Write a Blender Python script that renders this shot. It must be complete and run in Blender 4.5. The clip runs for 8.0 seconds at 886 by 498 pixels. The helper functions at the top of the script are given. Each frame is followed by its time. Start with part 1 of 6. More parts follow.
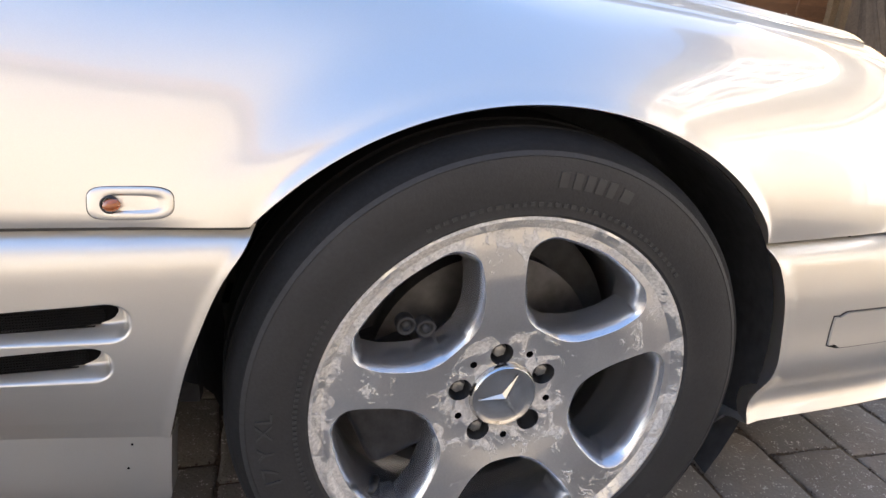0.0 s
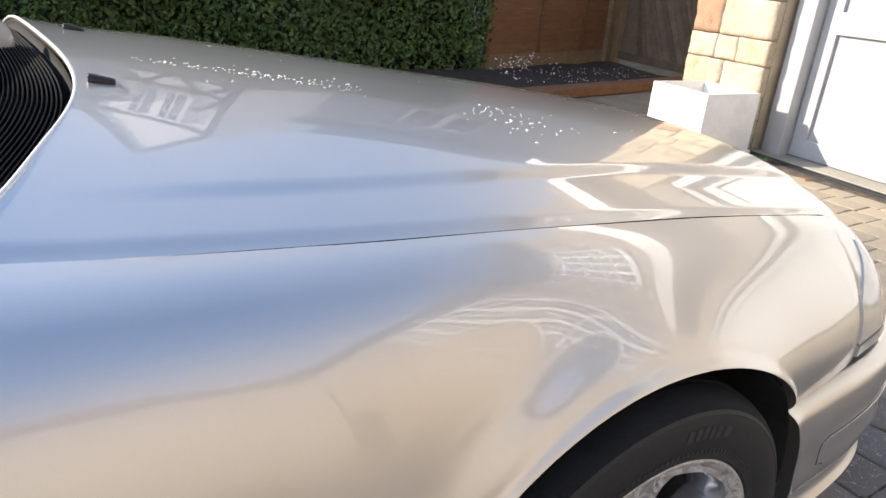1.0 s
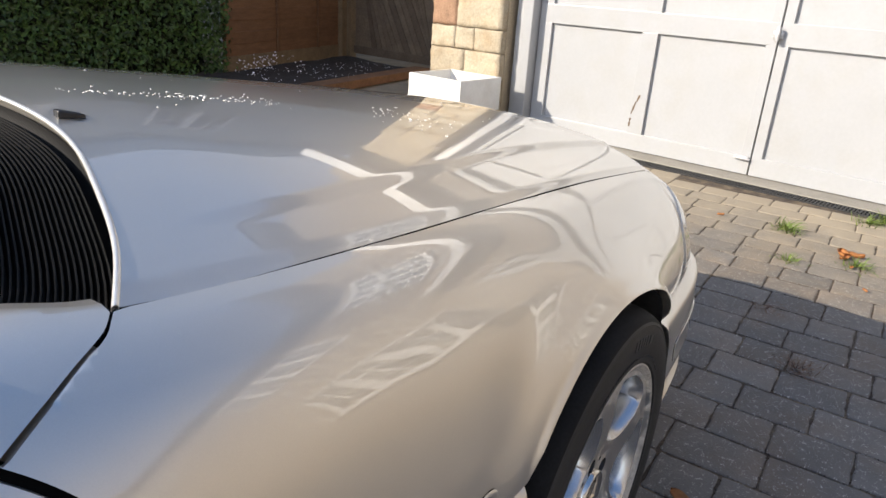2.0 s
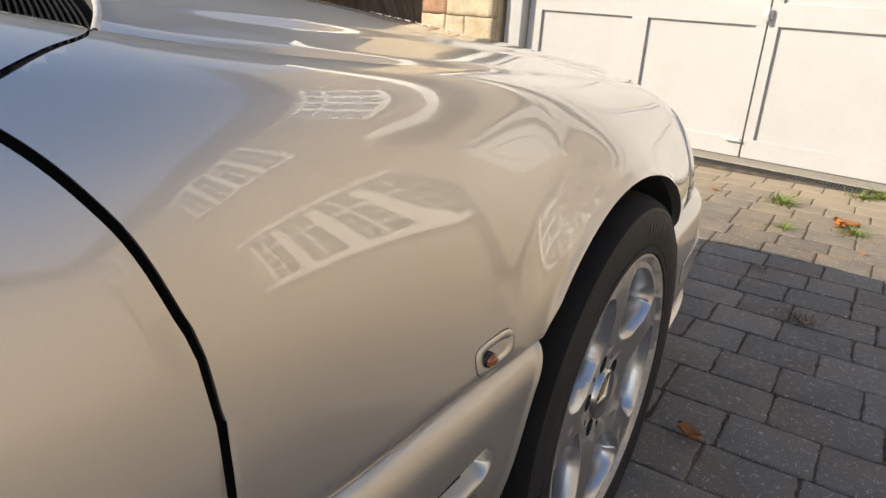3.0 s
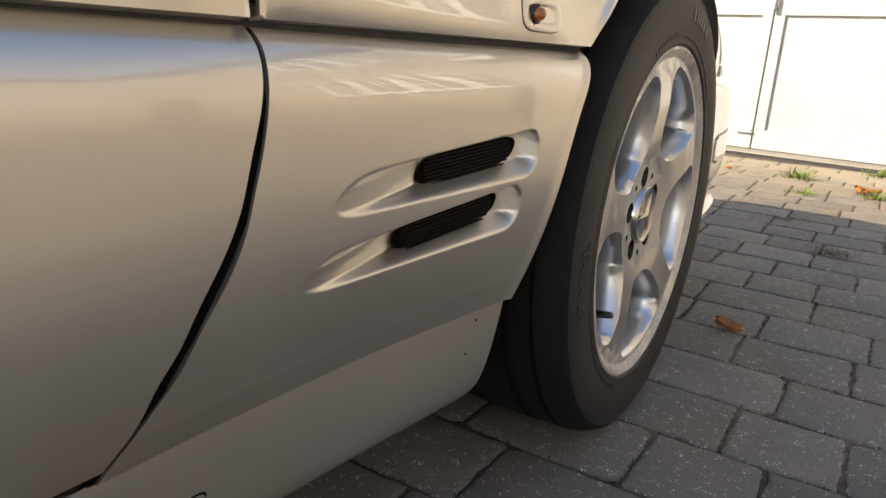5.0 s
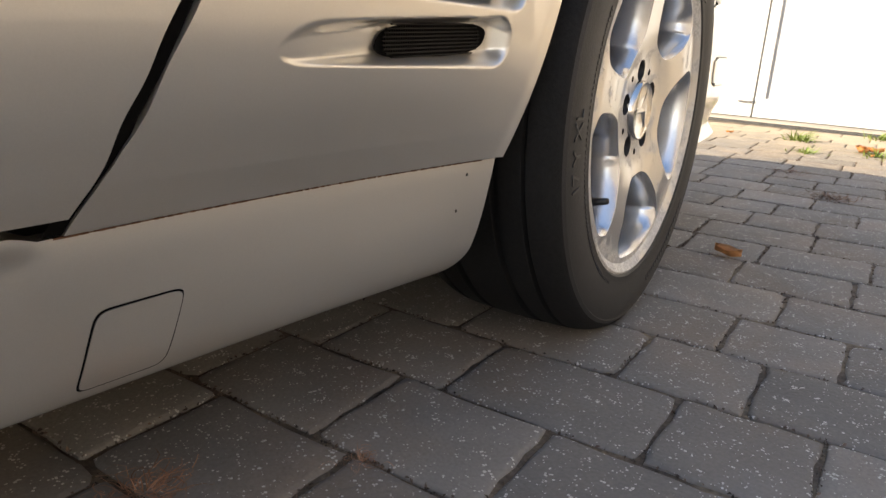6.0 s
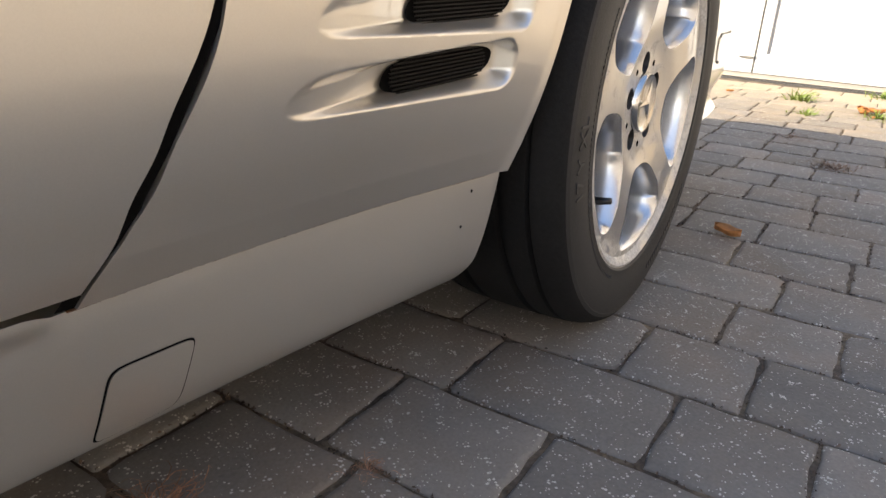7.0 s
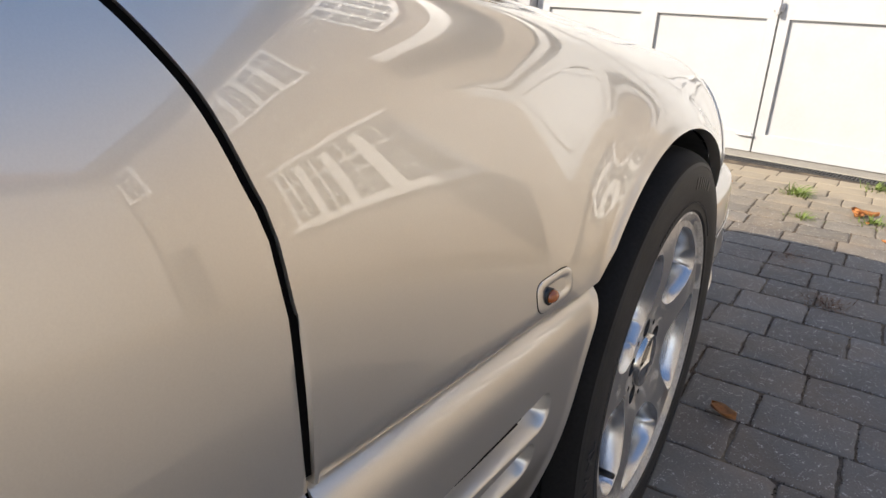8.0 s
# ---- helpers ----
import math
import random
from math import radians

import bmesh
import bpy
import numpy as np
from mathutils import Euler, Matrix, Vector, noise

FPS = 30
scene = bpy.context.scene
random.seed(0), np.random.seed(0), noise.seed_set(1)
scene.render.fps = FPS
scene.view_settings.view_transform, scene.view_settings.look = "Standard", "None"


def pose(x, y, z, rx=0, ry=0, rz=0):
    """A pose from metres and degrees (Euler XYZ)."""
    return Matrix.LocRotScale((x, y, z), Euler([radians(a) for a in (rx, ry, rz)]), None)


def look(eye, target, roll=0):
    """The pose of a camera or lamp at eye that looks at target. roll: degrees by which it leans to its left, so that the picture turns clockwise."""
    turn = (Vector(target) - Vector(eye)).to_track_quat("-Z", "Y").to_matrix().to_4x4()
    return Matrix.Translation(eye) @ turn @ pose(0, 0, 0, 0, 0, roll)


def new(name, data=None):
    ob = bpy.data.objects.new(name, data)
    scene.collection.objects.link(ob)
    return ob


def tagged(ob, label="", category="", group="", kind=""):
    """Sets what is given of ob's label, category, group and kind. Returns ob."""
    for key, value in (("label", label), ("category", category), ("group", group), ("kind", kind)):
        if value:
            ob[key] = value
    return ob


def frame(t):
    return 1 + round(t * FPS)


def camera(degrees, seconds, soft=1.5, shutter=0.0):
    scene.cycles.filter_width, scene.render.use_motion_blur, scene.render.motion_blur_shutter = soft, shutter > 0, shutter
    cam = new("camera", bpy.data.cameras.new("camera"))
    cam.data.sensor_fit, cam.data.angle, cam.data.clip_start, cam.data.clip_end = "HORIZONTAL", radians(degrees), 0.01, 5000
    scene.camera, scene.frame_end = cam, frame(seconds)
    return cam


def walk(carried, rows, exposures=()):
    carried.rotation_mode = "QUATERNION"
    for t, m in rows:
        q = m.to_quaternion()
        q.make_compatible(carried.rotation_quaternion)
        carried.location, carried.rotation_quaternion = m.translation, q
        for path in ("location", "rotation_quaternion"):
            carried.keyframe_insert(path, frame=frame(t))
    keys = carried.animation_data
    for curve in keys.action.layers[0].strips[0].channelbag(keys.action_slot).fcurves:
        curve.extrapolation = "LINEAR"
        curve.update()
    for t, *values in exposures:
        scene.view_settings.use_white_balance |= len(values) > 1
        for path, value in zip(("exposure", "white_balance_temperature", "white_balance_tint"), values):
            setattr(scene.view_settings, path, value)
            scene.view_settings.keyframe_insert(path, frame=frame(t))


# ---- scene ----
cam = camera(66.5, 8.0)
PATH = [
    (0, (-0.214, -0.647, 0.769), (0.121, 1.192, 0.058), 4.5),
    (0.2, (-0.237, -0.651, 0.867), (0.209, 1.158, 0.14), 4.6),
    (0.3, (-0.289, -0.626, 0.931), (0.266, 1.135, 0.162), 6.7),
    (0.5, (-0.367, -0.562, 0.988), (0.338, 1.137, 0.202), 7.0),
    (0.8, (-0.497, -0.492, 1.068), (0.285, 1.171, 0.276), 5.2),
    (1, (-0.551, -0.428, 1.088), (0.307, 1.203, 0.312), 4.5),
    (1.5, (-0.787, -0.345, 1.136), (0.52, 0.967, 0.38), 4.7),
    (1.7, (-0.838, -0.333, 1.132), (0.565, 0.878, 0.38), 4.0),
    (2.8, (-0.902, -0.342, 0.936), (0.559, 0.818, 0.214), 3.7),
    (3, (-0.9, -0.34, 0.894), (0.568, 0.825, 0.195), 3.8),
    (3.5, (-0.921, -0.359, 0.793), (0.552, 0.819, 0.127), 3.3),
    (4, (-0.931, -0.367, 0.69), (0.553, 0.828, 0.081), 3.1),
    (4.5, (-0.931, -0.358, 0.601), (0.562, 0.843, 0.028), 3.1),
    (5, (-0.927, -0.349, 0.532), (0.563, 0.858, -0.035), 3.2),
    (5.2, (-0.949, -0.371, 0.514), (0.532, 0.85, -0.045), 2.3),
    (6.3, (-0.93, -0.378, 0.383), (0.551, 0.82, -0.225), 3.1),
    (6.5, (-0.931, -0.376, 0.389), (0.548, 0.816, -0.237), 3.2),
    (7, (-0.925, -0.356, 0.461), (0.532, 0.804, -0.269), 2.7),
    (7.5, (-0.913, -0.346, 0.61), (0.543, 0.823, -0.105), 2.6),
    (8, (-0.918, -0.296, 0.809), (0.552, 0.880, 0.132), 3.4),
]
EXPOSURES = [(0, 2.2, 6500, 13), (0.5, 1.75, 6500, 12), (0.8, 1.5, 6500, 13), (1, 1.37, 6500, 13), (1.5, 0.95, 6300, 12), (3, 0.83, 7150, 12), (3.5, 0.93, 7250, 12), (5, 1.27, 7500, 11), (6.5, 1.9, 7400, 12), (7, 1.9, 7250, 12), (7.5, 1.63, 6950, 12), (8, 1.05, 6650, 12)]
walk(cam, [(t, look(eye, target, roll)) for t, eye, target, roll in PATH], EXPOSURES)

# ---- light ----
SUN_WAY = Vector((1.0, -0.62, -0.60)).normalized()      # the way the sunlight travels
world = bpy.data.worlds.new("world")
scene.world = world
world.use_nodes = True
wn = world.node_tree.nodes
sky = wn.new("ShaderNodeTexSky")
sky.sky_type, sky.sun_disc = "NISHITA", False
sky.sun_elevation = math.asin(-SUN_WAY.z)
sky.sun_rotation = math.atan2(-SUN_WAY.x, -SUN_WAY.y)
sky.air_density, sky.dust_density, sky.ozone_density = 1.0, 0.2, 2.2
wl = world.node_tree.links.new
sky_way = wn.new("ShaderNodeTexCoord").outputs["Generated"]
height = wn.new("ShaderNodeSeparateXYZ")
wl(sky_way, height.inputs[0])
low = wn.new("ShaderNodeMapRange")
low.interpolation_type = "SMOOTHSTEP"
low.inputs["From Min"].default_value, low.inputs["From Max"].default_value = 0.30, 0.92
low.inputs["To Min"].default_value, low.inputs["To Max"].default_value = 0.85, 0.0
wl(height.outputs["Z"], low.inputs[0])
cloud = wn.new("ShaderNodeTexNoise")
cloud.inputs["Scale"].default_value, cloud.inputs["Detail"].default_value = 3.2, 6.0
wl(sky_way, cloud.inputs["Vector"])
thick = wn.new("ShaderNodeMapRange")
thick.inputs["From Min"].default_value, thick.inputs["From Max"].default_value = 0.36, 0.62
thick.inputs["To Min"].default_value, thick.inputs["To Max"].default_value = 0.45, 1.0
wl(cloud.outputs["Fac"], thick.inputs[0])
cover = wn.new("ShaderNodeMath")
cover.operation = "MULTIPLY"
wl(low.outputs[0], cover.inputs[0]), wl(thick.outputs[0], cover.inputs[1])
grey = wn.new("ShaderNodeRGBToBW")
wl(sky.outputs[0], grey.inputs[0])
white = wn.new("ShaderNodeVectorMath")
white.operation = "SCALE"
white.inputs[0].default_value = (1.34, 1.29, 1.28)
wl(grey.outputs[0], white.inputs["Scale"])
heaven = wn.new("ShaderNodeMix")
heaven.data_type = "RGBA"
wl(cover.outputs[0], heaven.inputs["Factor"]), wl(sky.outputs[0], heaven.inputs["A"]), wl(white.outputs[0], heaven.inputs["B"])
wl(heaven.outputs["Result"], wn["Background"].inputs[0])
wn["Background"].inputs[1].default_value = 0.15
sun = new("sun", bpy.data.lights.new("sun", "SUN"))
sun.data.energy, sun.data.angle, sun.data.color = 3.6, radians(0.53), (1.0, 0.90, 0.74)
sun.matrix_world = Matrix.Translation((-6, 4, 8)) @ SUN_WAY.to_track_quat("-Z", "Y").to_matrix().to_4x4()


# ---- materials ----
def material(name, color, rough=0.5, metal=0.0, vary=0.15, scale=8.0, fine=60.0, bump=0.0, bump_scale=None, per_object=0.0, per_island=0.0,
             tint=None, tint_scale=3.0, tint_amount=0.5, coat=0.0, coat_rough=0.03, spec=0.5, transmission=0.0, emit=None, alpha=1.0, stretch=None):
    """A surface with variation at two scales, on object coordinates in metres."""
    m = bpy.data.materials.new(name)
    m.use_nodes = True
    nt = m.node_tree
    N, L = nt.nodes.new, nt.links.new
    p = nt.nodes["Principled BSDF"]
    co = N("ShaderNodeNewGeometry").outputs["Position"]
    if stretch:
        mp = N("ShaderNodeMapping")
        mp.inputs["Scale"].default_value = stretch
        L(co, mp.inputs[0])
        co = mp.outputs[0]

    def tex(s, detail=4.0):
        t = N("ShaderNodeTexNoise")
        t.inputs["Scale"].default_value, t.inputs["Detail"].default_value = s, detail
        L(co, t.inputs["Vector"])
        return t.outputs["Fac"]

    big, small = tex(scale), tex(fine)
    add = N("ShaderNodeMath")
    add.operation = "ADD"
    L(big, add.inputs[0]), L(small, add.inputs[1])
    r = N("ShaderNodeMapRange")
    r.inputs["From Min"].default_value, r.inputs["From Max"].default_value = 0.6, 1.4
    r.inputs["To Min"].default_value, r.inputs["To Max"].default_value = 1 - vary, 1 + vary
    L(add.outputs[0], r.inputs[0])
    value = r.outputs[0]
    for amount, socket in ((per_object, lambda: N("ShaderNodeObjectInfo").outputs["Random"]), (per_island, lambda: N("ShaderNodeNewGeometry").outputs["Random Per Island"])):
        if amount:
            q = N("ShaderNodeMapRange")
            q.inputs["To Min"].default_value, q.inputs["To Max"].default_value = 1 - amount, 1 + amount
            L(socket(), q.inputs[0])
            mul = N("ShaderNodeMath")
            mul.operation = "MULTIPLY"
            L(value, mul.inputs[0]), L(q.outputs[0], mul.inputs[1])
            value = mul.outputs[0]
    base = N("ShaderNodeRGB").outputs[0]
    base.default_value = (*color, 1)
    if tint:
        mix = N("ShaderNodeMix")
        mix.data_type = "RGBA"
        tr = N("ShaderNodeMapRange")
        tr.inputs["From Min"].default_value, tr.inputs["From Max"].default_value, tr.inputs["To Max"].default_value = 0.45, 0.65, tint_amount
        L(tex(tint_scale, 6.0), tr.inputs[0])
        L(tr.outputs[0], mix.inputs["Factor"]), L(base, mix.inputs["A"])
        mix.inputs["B"].default_value = (*tint, 1)
        base = mix.outputs["Result"]
    vm = N("ShaderNodeVectorMath")
    vm.operation = "SCALE"
    L(base, vm.inputs[0]), L(value, vm.inputs["Scale"])
    L(vm.outputs[0], p.inputs["Base Color"])
    p.inputs["Roughness"].default_value, p.inputs["Metallic"].default_value = rough, metal
    p.inputs["Specular IOR Level"].default_value = spec
    p.inputs["Coat Weight"].default_value, p.inputs["Coat Roughness"].default_value = coat, coat_rough
    p.inputs["Transmission Weight"].default_value, p.inputs["Alpha"].default_value = transmission, alpha
    if emit:
        p.inputs["Emission Color"].default_value, p.inputs["Emission Strength"].default_value = (*emit[:3], 1), emit[3]
    if bump:
        b = N("ShaderNodeBump")
        b.inputs["Strength"].default_value, b.inputs["Distance"].default_value = 1.0, bump
        L(tex(bump_scale or fine, 6.0), b.inputs["Height"])
        L(b.outputs[0], p.inputs["Normal"])
    return m


def paint_material(name, color, metal=0.86, rough=0.37):
    """Metallic car paint: flakes under a clear coat, with a faint film of dust."""
    m = material(name, color, rough=rough, metal=metal, vary=0.04, scale=5, fine=900, coat=1.0, coat_rough=0.015, spec=0.5)
    nt = m.node_tree
    p = nt.nodes["Principled BSDF"]
    t = nt.nodes.new("ShaderNodeTexNoise")
    t.inputs["Scale"].default_value, t.inputs["Detail"].default_value = 14.0, 8.0
    g = nt.nodes.new("ShaderNodeNewGeometry")
    nt.links.new(g.outputs["Position"], t.inputs["Vector"])
    r = nt.nodes.new("ShaderNodeMapRange")
    r.inputs["From Min"].default_value, r.inputs["From Max"].default_value = 0.45, 0.8
    r.inputs["To Min"].default_value, r.inputs["To Max"].default_value = 0.0, 0.04
    nt.links.new(t.outputs["Fac"], r.inputs[0])
    nt.links.new(r.outputs[0], p.inputs["Coat Roughness"])
    p.inputs["Coat IOR"].default_value = 1.75
    return m


PAINT = paint_material("champagne_silver_paint", (0.715, 0.69, 0.64))
TRIM = paint_material("cladding_paint", (0.67, 0.645, 0.595), 0.86, 0.40)
# near-black: stands in for shade in gaps, and colours some black parts
DARK = material("dark_gap", (0.004, 0.004, 0.0043), rough=0.9, vary=0.2, spec=0.05)
RUBBER = material("tyre_rubber", (0.017, 0.0173, 0.0185), rough=0.62, vary=0.3, scale=9, fine=220, bump=0.0004, bump_scale=400, tint=(0.026, 0.026, 0.027), tint_scale=7, tint_amount=0.5)
SCUTTLE = material("scuttle_plastic", (0.006, 0.006, 0.0065), rough=0.6, vary=0.3, scale=40, spec=0.15)
# RUBBER made darker and duller: the arch's shade on the tread, as colour
TREAD_SHADE = material("shaded_tread_rubber", (0.014, 0.014, 0.0145), rough=0.75, vary=0.3, scale=9, fine=220, bump=0.0004, bump_scale=400, spec=0.12)
BLACK_PLASTIC = material("black_plastic", (0.015, 0.015, 0.016), rough=0.45, vary=0.2)
LINER = material("arch_liner", (0.060, 0.060, 0.061), rough=0.9, vary=0.3, spec=0.15)
IRON = material("brake_iron", (0.10, 0.095, 0.09), rough=0.45, metal=0.8, vary=0.3, scale=30)
CAST = material("cast_metal", (0.05, 0.05, 0.052), rough=0.5, metal=0.6, vary=0.4, scale=40, bump=0.001, bump_scale=120)
WHEEL_PAINT = material("silver_wheel_paint", (0.60, 0.61, 0.63), rough=0.26, metal=0.9, vary=0.08, scale=20, fine=300)
CHROME = material("dull_chrome", (0.62, 0.61, 0.59), rough=0.16, metal=1.0, vary=0.08, scale=60)
# whitish colour for a highlight along an edge of silver paint
EDGE_GLINT = material("edge_glint", (0.85, 0.84, 0.81), rough=0.35, metal=0.6, vary=0.05, scale=60)
STEEL = material("bolt_steel", (0.35, 0.34, 0.32), rough=0.4, metal=0.9, vary=0.3, scale=200)
GLASS = material("glass", (1, 1, 1), rough=0.0, vary=0.0, transmission=1.0)
GLASS.node_tree.nodes["Principled BSDF"].inputs["IOR"].default_value = 1.08
LENS = material("headlight_lens", (0.60, 0.58, 0.53), rough=0.2, vary=0.05, scale=20, fine=60, coat=1.0)
AMBER = material("amber_lens", (0.36, 0.095, 0.018), rough=0.12, vary=0.2, scale=120, fine=300, coat=1.0)
GREY_PLASTIC = material("grey_painted_plastic", (0.42, 0.40, 0.37), rough=0.3, vary=0.08, scale=30, coat=0.4)
LETTER = material("moulded_rubber_letter", (0.032, 0.032, 0.033), rough=0.5, vary=0.1)
DASH = material("dashboard_vinyl", (0.009, 0.009, 0.0092), rough=0.75, vary=0.3, scale=10, fine=200, bump=0.001, bump_scale=200)
LEATHER = material("dark_interior", (0.010, 0.010, 0.0105), rough=0.5, vary=0.25, scale=12, fine=200, bump=0.0005, bump_scale=300)


def wheel_face_material():
    """Machined alloy whose lacquer has lifted: pale furry corrosion in ragged patches, more of it towards the lip and round the bolts."""
    m = material("corroded_alloy", (0.62, 0.61, 0.59), rough=0.30, metal=0.9, vary=0.08, scale=15, fine=400)
    nt = m.node_tree
    N, L = nt.nodes.new, nt.links.new
    p = nt.nodes["Principled BSDF"]
    pos = N("ShaderNodeNewGeometry").outputs["Position"]
    big, small = N("ShaderNodeTexNoise"), N("ShaderNodeTexNoise")
    big.inputs["Scale"].default_value, big.inputs["Detail"].default_value, big.inputs["Distortion"].default_value = 34.0, 10.0, 0.8
    big.inputs["Roughness"].default_value = 0.68
    small.inputs["Scale"].default_value, small.inputs["Detail"].default_value = 260.0, 6.0
    L(pos, big.inputs["Vector"]), L(pos, small.inputs["Vector"])
    add = N("ShaderNodeMath")
    add.operation = "MULTIPLY_ADD"
    L(small.outputs["Fac"], add.inputs[0])
    add.inputs[1].default_value = 0.28
    L(big.outputs["Fac"], add.inputs[2])
    # rim and bolt-circle wear: distance from the axle
    sub = N("ShaderNodeVectorMath")
    sub.operation = "SUBTRACT"
    L(pos, sub.inputs[0])
    sub.inputs[1].default_value = HUB
    flat = N("ShaderNodeVectorMath")
    flat.operation = "MULTIPLY"
    L(sub.outputs[0], flat.inputs[0])
    flat.inputs[1].default_value = (1, 0, 1)
    far = N("ShaderNodeVectorMath")
    far.operation = "LENGTH"
    L(flat.outputs[0], far.inputs[0])
    curve = N("ShaderNodeFloatCurve")
    c = curve.mapping.curves[0]
    c.points[0].location, c.points[1].location = (0.0, 0.05), (1.0, 0.17)
    for at in ((0.18, 0.08), (0.27, 0.12), (0.42, 0.0), (0.75, 0.03), (0.88, 0.1)):
        c.points.new(*at)
    scaled = N("ShaderNodeMath")
    scaled.operation = "DIVIDE"
    L(far.outputs["Value"], scaled.inputs[0])
    scaled.inputs[1].default_value = 0.236
    L(scaled.outputs[0], curve.inputs["Value"])
    tot = N("ShaderNodeMath")
    tot.operation = "ADD"
    L(add.outputs[0], tot.inputs[0]), L(curve.outputs[0], tot.inputs[1])
    mask = N("ShaderNodeMapRange")
    mask.inputs["From Min"].default_value, mask.inputs["From Max"].default_value = 0.734, 0.770
    L(tot.outputs[0], mask.inputs[0])
    old = p.inputs["Base Color"].links[0].from_socket
    fur = N("ShaderNodeMix")
    fur.data_type = "RGBA"
    L(small.outputs["Fac"], fur.inputs["Factor"])
    fur.inputs["A"].default_value, fur.inputs["B"].default_value = (0.13, 0.12, 0.11, 1), (0.92, 0.90, 0.86, 1)
    mix = N("ShaderNodeMix")
    mix.data_type = "RGBA"
    L(mask.outputs[0], mix.inputs["Factor"]), L(old, mix.inputs["A"]), L(fur.outputs["Result"], mix.inputs["B"])
    L(mix.outputs["Result"], p.inputs["Base Color"])
    for name, a, b in (("Metallic", 0.90, 0.10), ("Roughness", 0.28, 0.65)):
        r = N("ShaderNodeMapRange")
        r.inputs["To Min"].default_value, r.inputs["To Max"].default_value = a, b
        L(mask.outputs[0], r.inputs[0])
        L(r.outputs[0], p.inputs[name])
    bp = N("ShaderNodeBump")
    bp.inputs["Distance"].default_value = 0.0008
    prod = N("ShaderNodeMath")
    prod.operation = "MULTIPLY"
    L(mask.outputs[0], prod.inputs[0]), L(small.outputs["Fac"], prod.inputs[1])
    L(prod.outputs[0], bp.inputs["Height"])
    L(bp.outputs[0], p.inputs["Normal"])
    return m


HUB = (0.0, 0.029, 0.318)
ALLOY = wheel_face_material()


# ---- mesh helpers ----
def thing(name, at=(0, 0, 0), label="", category="", group="", kind=""):
    ob = tagged(new(name), label, category, group, kind)
    ob.location = at
    ob.empty_display_size = 0.1
    return ob


def mesh(name, verts, faces, mats, smooth=True):
    me = bpy.data.meshes.new(name)
    me.from_pydata([tuple(v) for v in verts], [], faces)
    for m in (mats if isinstance(mats, (list, tuple)) else [mats]):
        me.materials.append(m)
    if smooth:
        me.shade_smooth()
    me.update()
    return me


def put(name, me, parent=None, label="", at=None):
    ob = new(name, me)
    if parent:
        ob.parent = parent
        if parent.parent is None:
            ob.matrix_parent_inverse = parent.matrix_basis.inverted()
    if at:
        ob.location = at
    return tagged(ob, label)


def part(name, bm, mat, parent, label="", smooth=True, sharp=None):
    """One bmesh as one mesh object, in world coordinates, under a thing or under a part."""
    me = bpy.data.meshes.new(name)
    bmesh.ops.recalc_face_normals(bm, faces=bm.faces)
    bm.to_mesh(me)
    bm.free()
    for m in (mat if isinstance(mat, (list, tuple)) else [mat]):
        me.materials.append(m)
    if smooth:
        me.shade_smooth()
        if sharp:
            me.set_sharp_from_angle(angle=radians(sharp))
    return put(name, me, parent, label)


def box(x0, x1, y0, y1, z0, z1, bevel=0.0, segments=2, bm=None, turn=None):
    """A box, bevelled; added to bm if given; turn is a matrix about its middle."""
    b = bmesh.new()
    bmesh.ops.create_cube(b, size=1)
    bmesh.ops.scale(b, vec=(x1 - x0, y1 - y0, z1 - z0), verts=b.verts)
    if bevel:
        bmesh.ops.bevel(b, geom=b.edges[:], offset=bevel, segments=segments, profile=0.6, affect="EDGES")
    mid = Matrix.Translation(((x0 + x1) / 2, (y0 + y1) / 2, (z0 + z1) / 2))
    bmesh.ops.transform(b, matrix=mid @ turn if turn else mid, verts=b.verts)
    if bm is None:
        return b
    me = bpy.data.meshes.new("t")
    b.to_mesh(me)
    b.free()
    bm.from_mesh(me)
    bpy.data.meshes.remove(me)
    return bm


def smoothline(points):
    """A natural cubic spline through (x, value...) rows, as a function of x."""
    a = np.array(points, float)
    x, y = a[:, 0], a[:, 1:]
    n = len(x)
    h = np.diff(x)
    A, r = np.eye(n), np.zeros_like(y)
    for i in range(1, n - 1):
        A[i, i - 1:i + 2] = h[i - 1], 2 * (h[i - 1] + h[i]), h[i]
        r[i] = 6 * ((y[i + 1] - y[i]) / h[i] - (y[i] - y[i - 1]) / h[i - 1])
    m = np.linalg.solve(A, r)

    def at(t):
        t = min(max(t, x[0]), x[-1])
        i = min(int(np.searchsorted(x, t, "right")) - 1, n - 2)
        d, e = x[i + 1] - t, t - x[i]
        out = (m[i] * d ** 3 + m[i + 1] * e ** 3) / (6 * h[i]) + (y[i] / h[i] - m[i] * h[i] / 6) * d + (y[i + 1] / h[i] - m[i + 1] * h[i] / 6) * e
        return float(out[0]) if len(out) == 1 else out
    return at


def ease(a, b, t):
    k = min(max((t - a) / (b - a), 0.0), 1.0)
    return k * k * (3 - 2 * k)


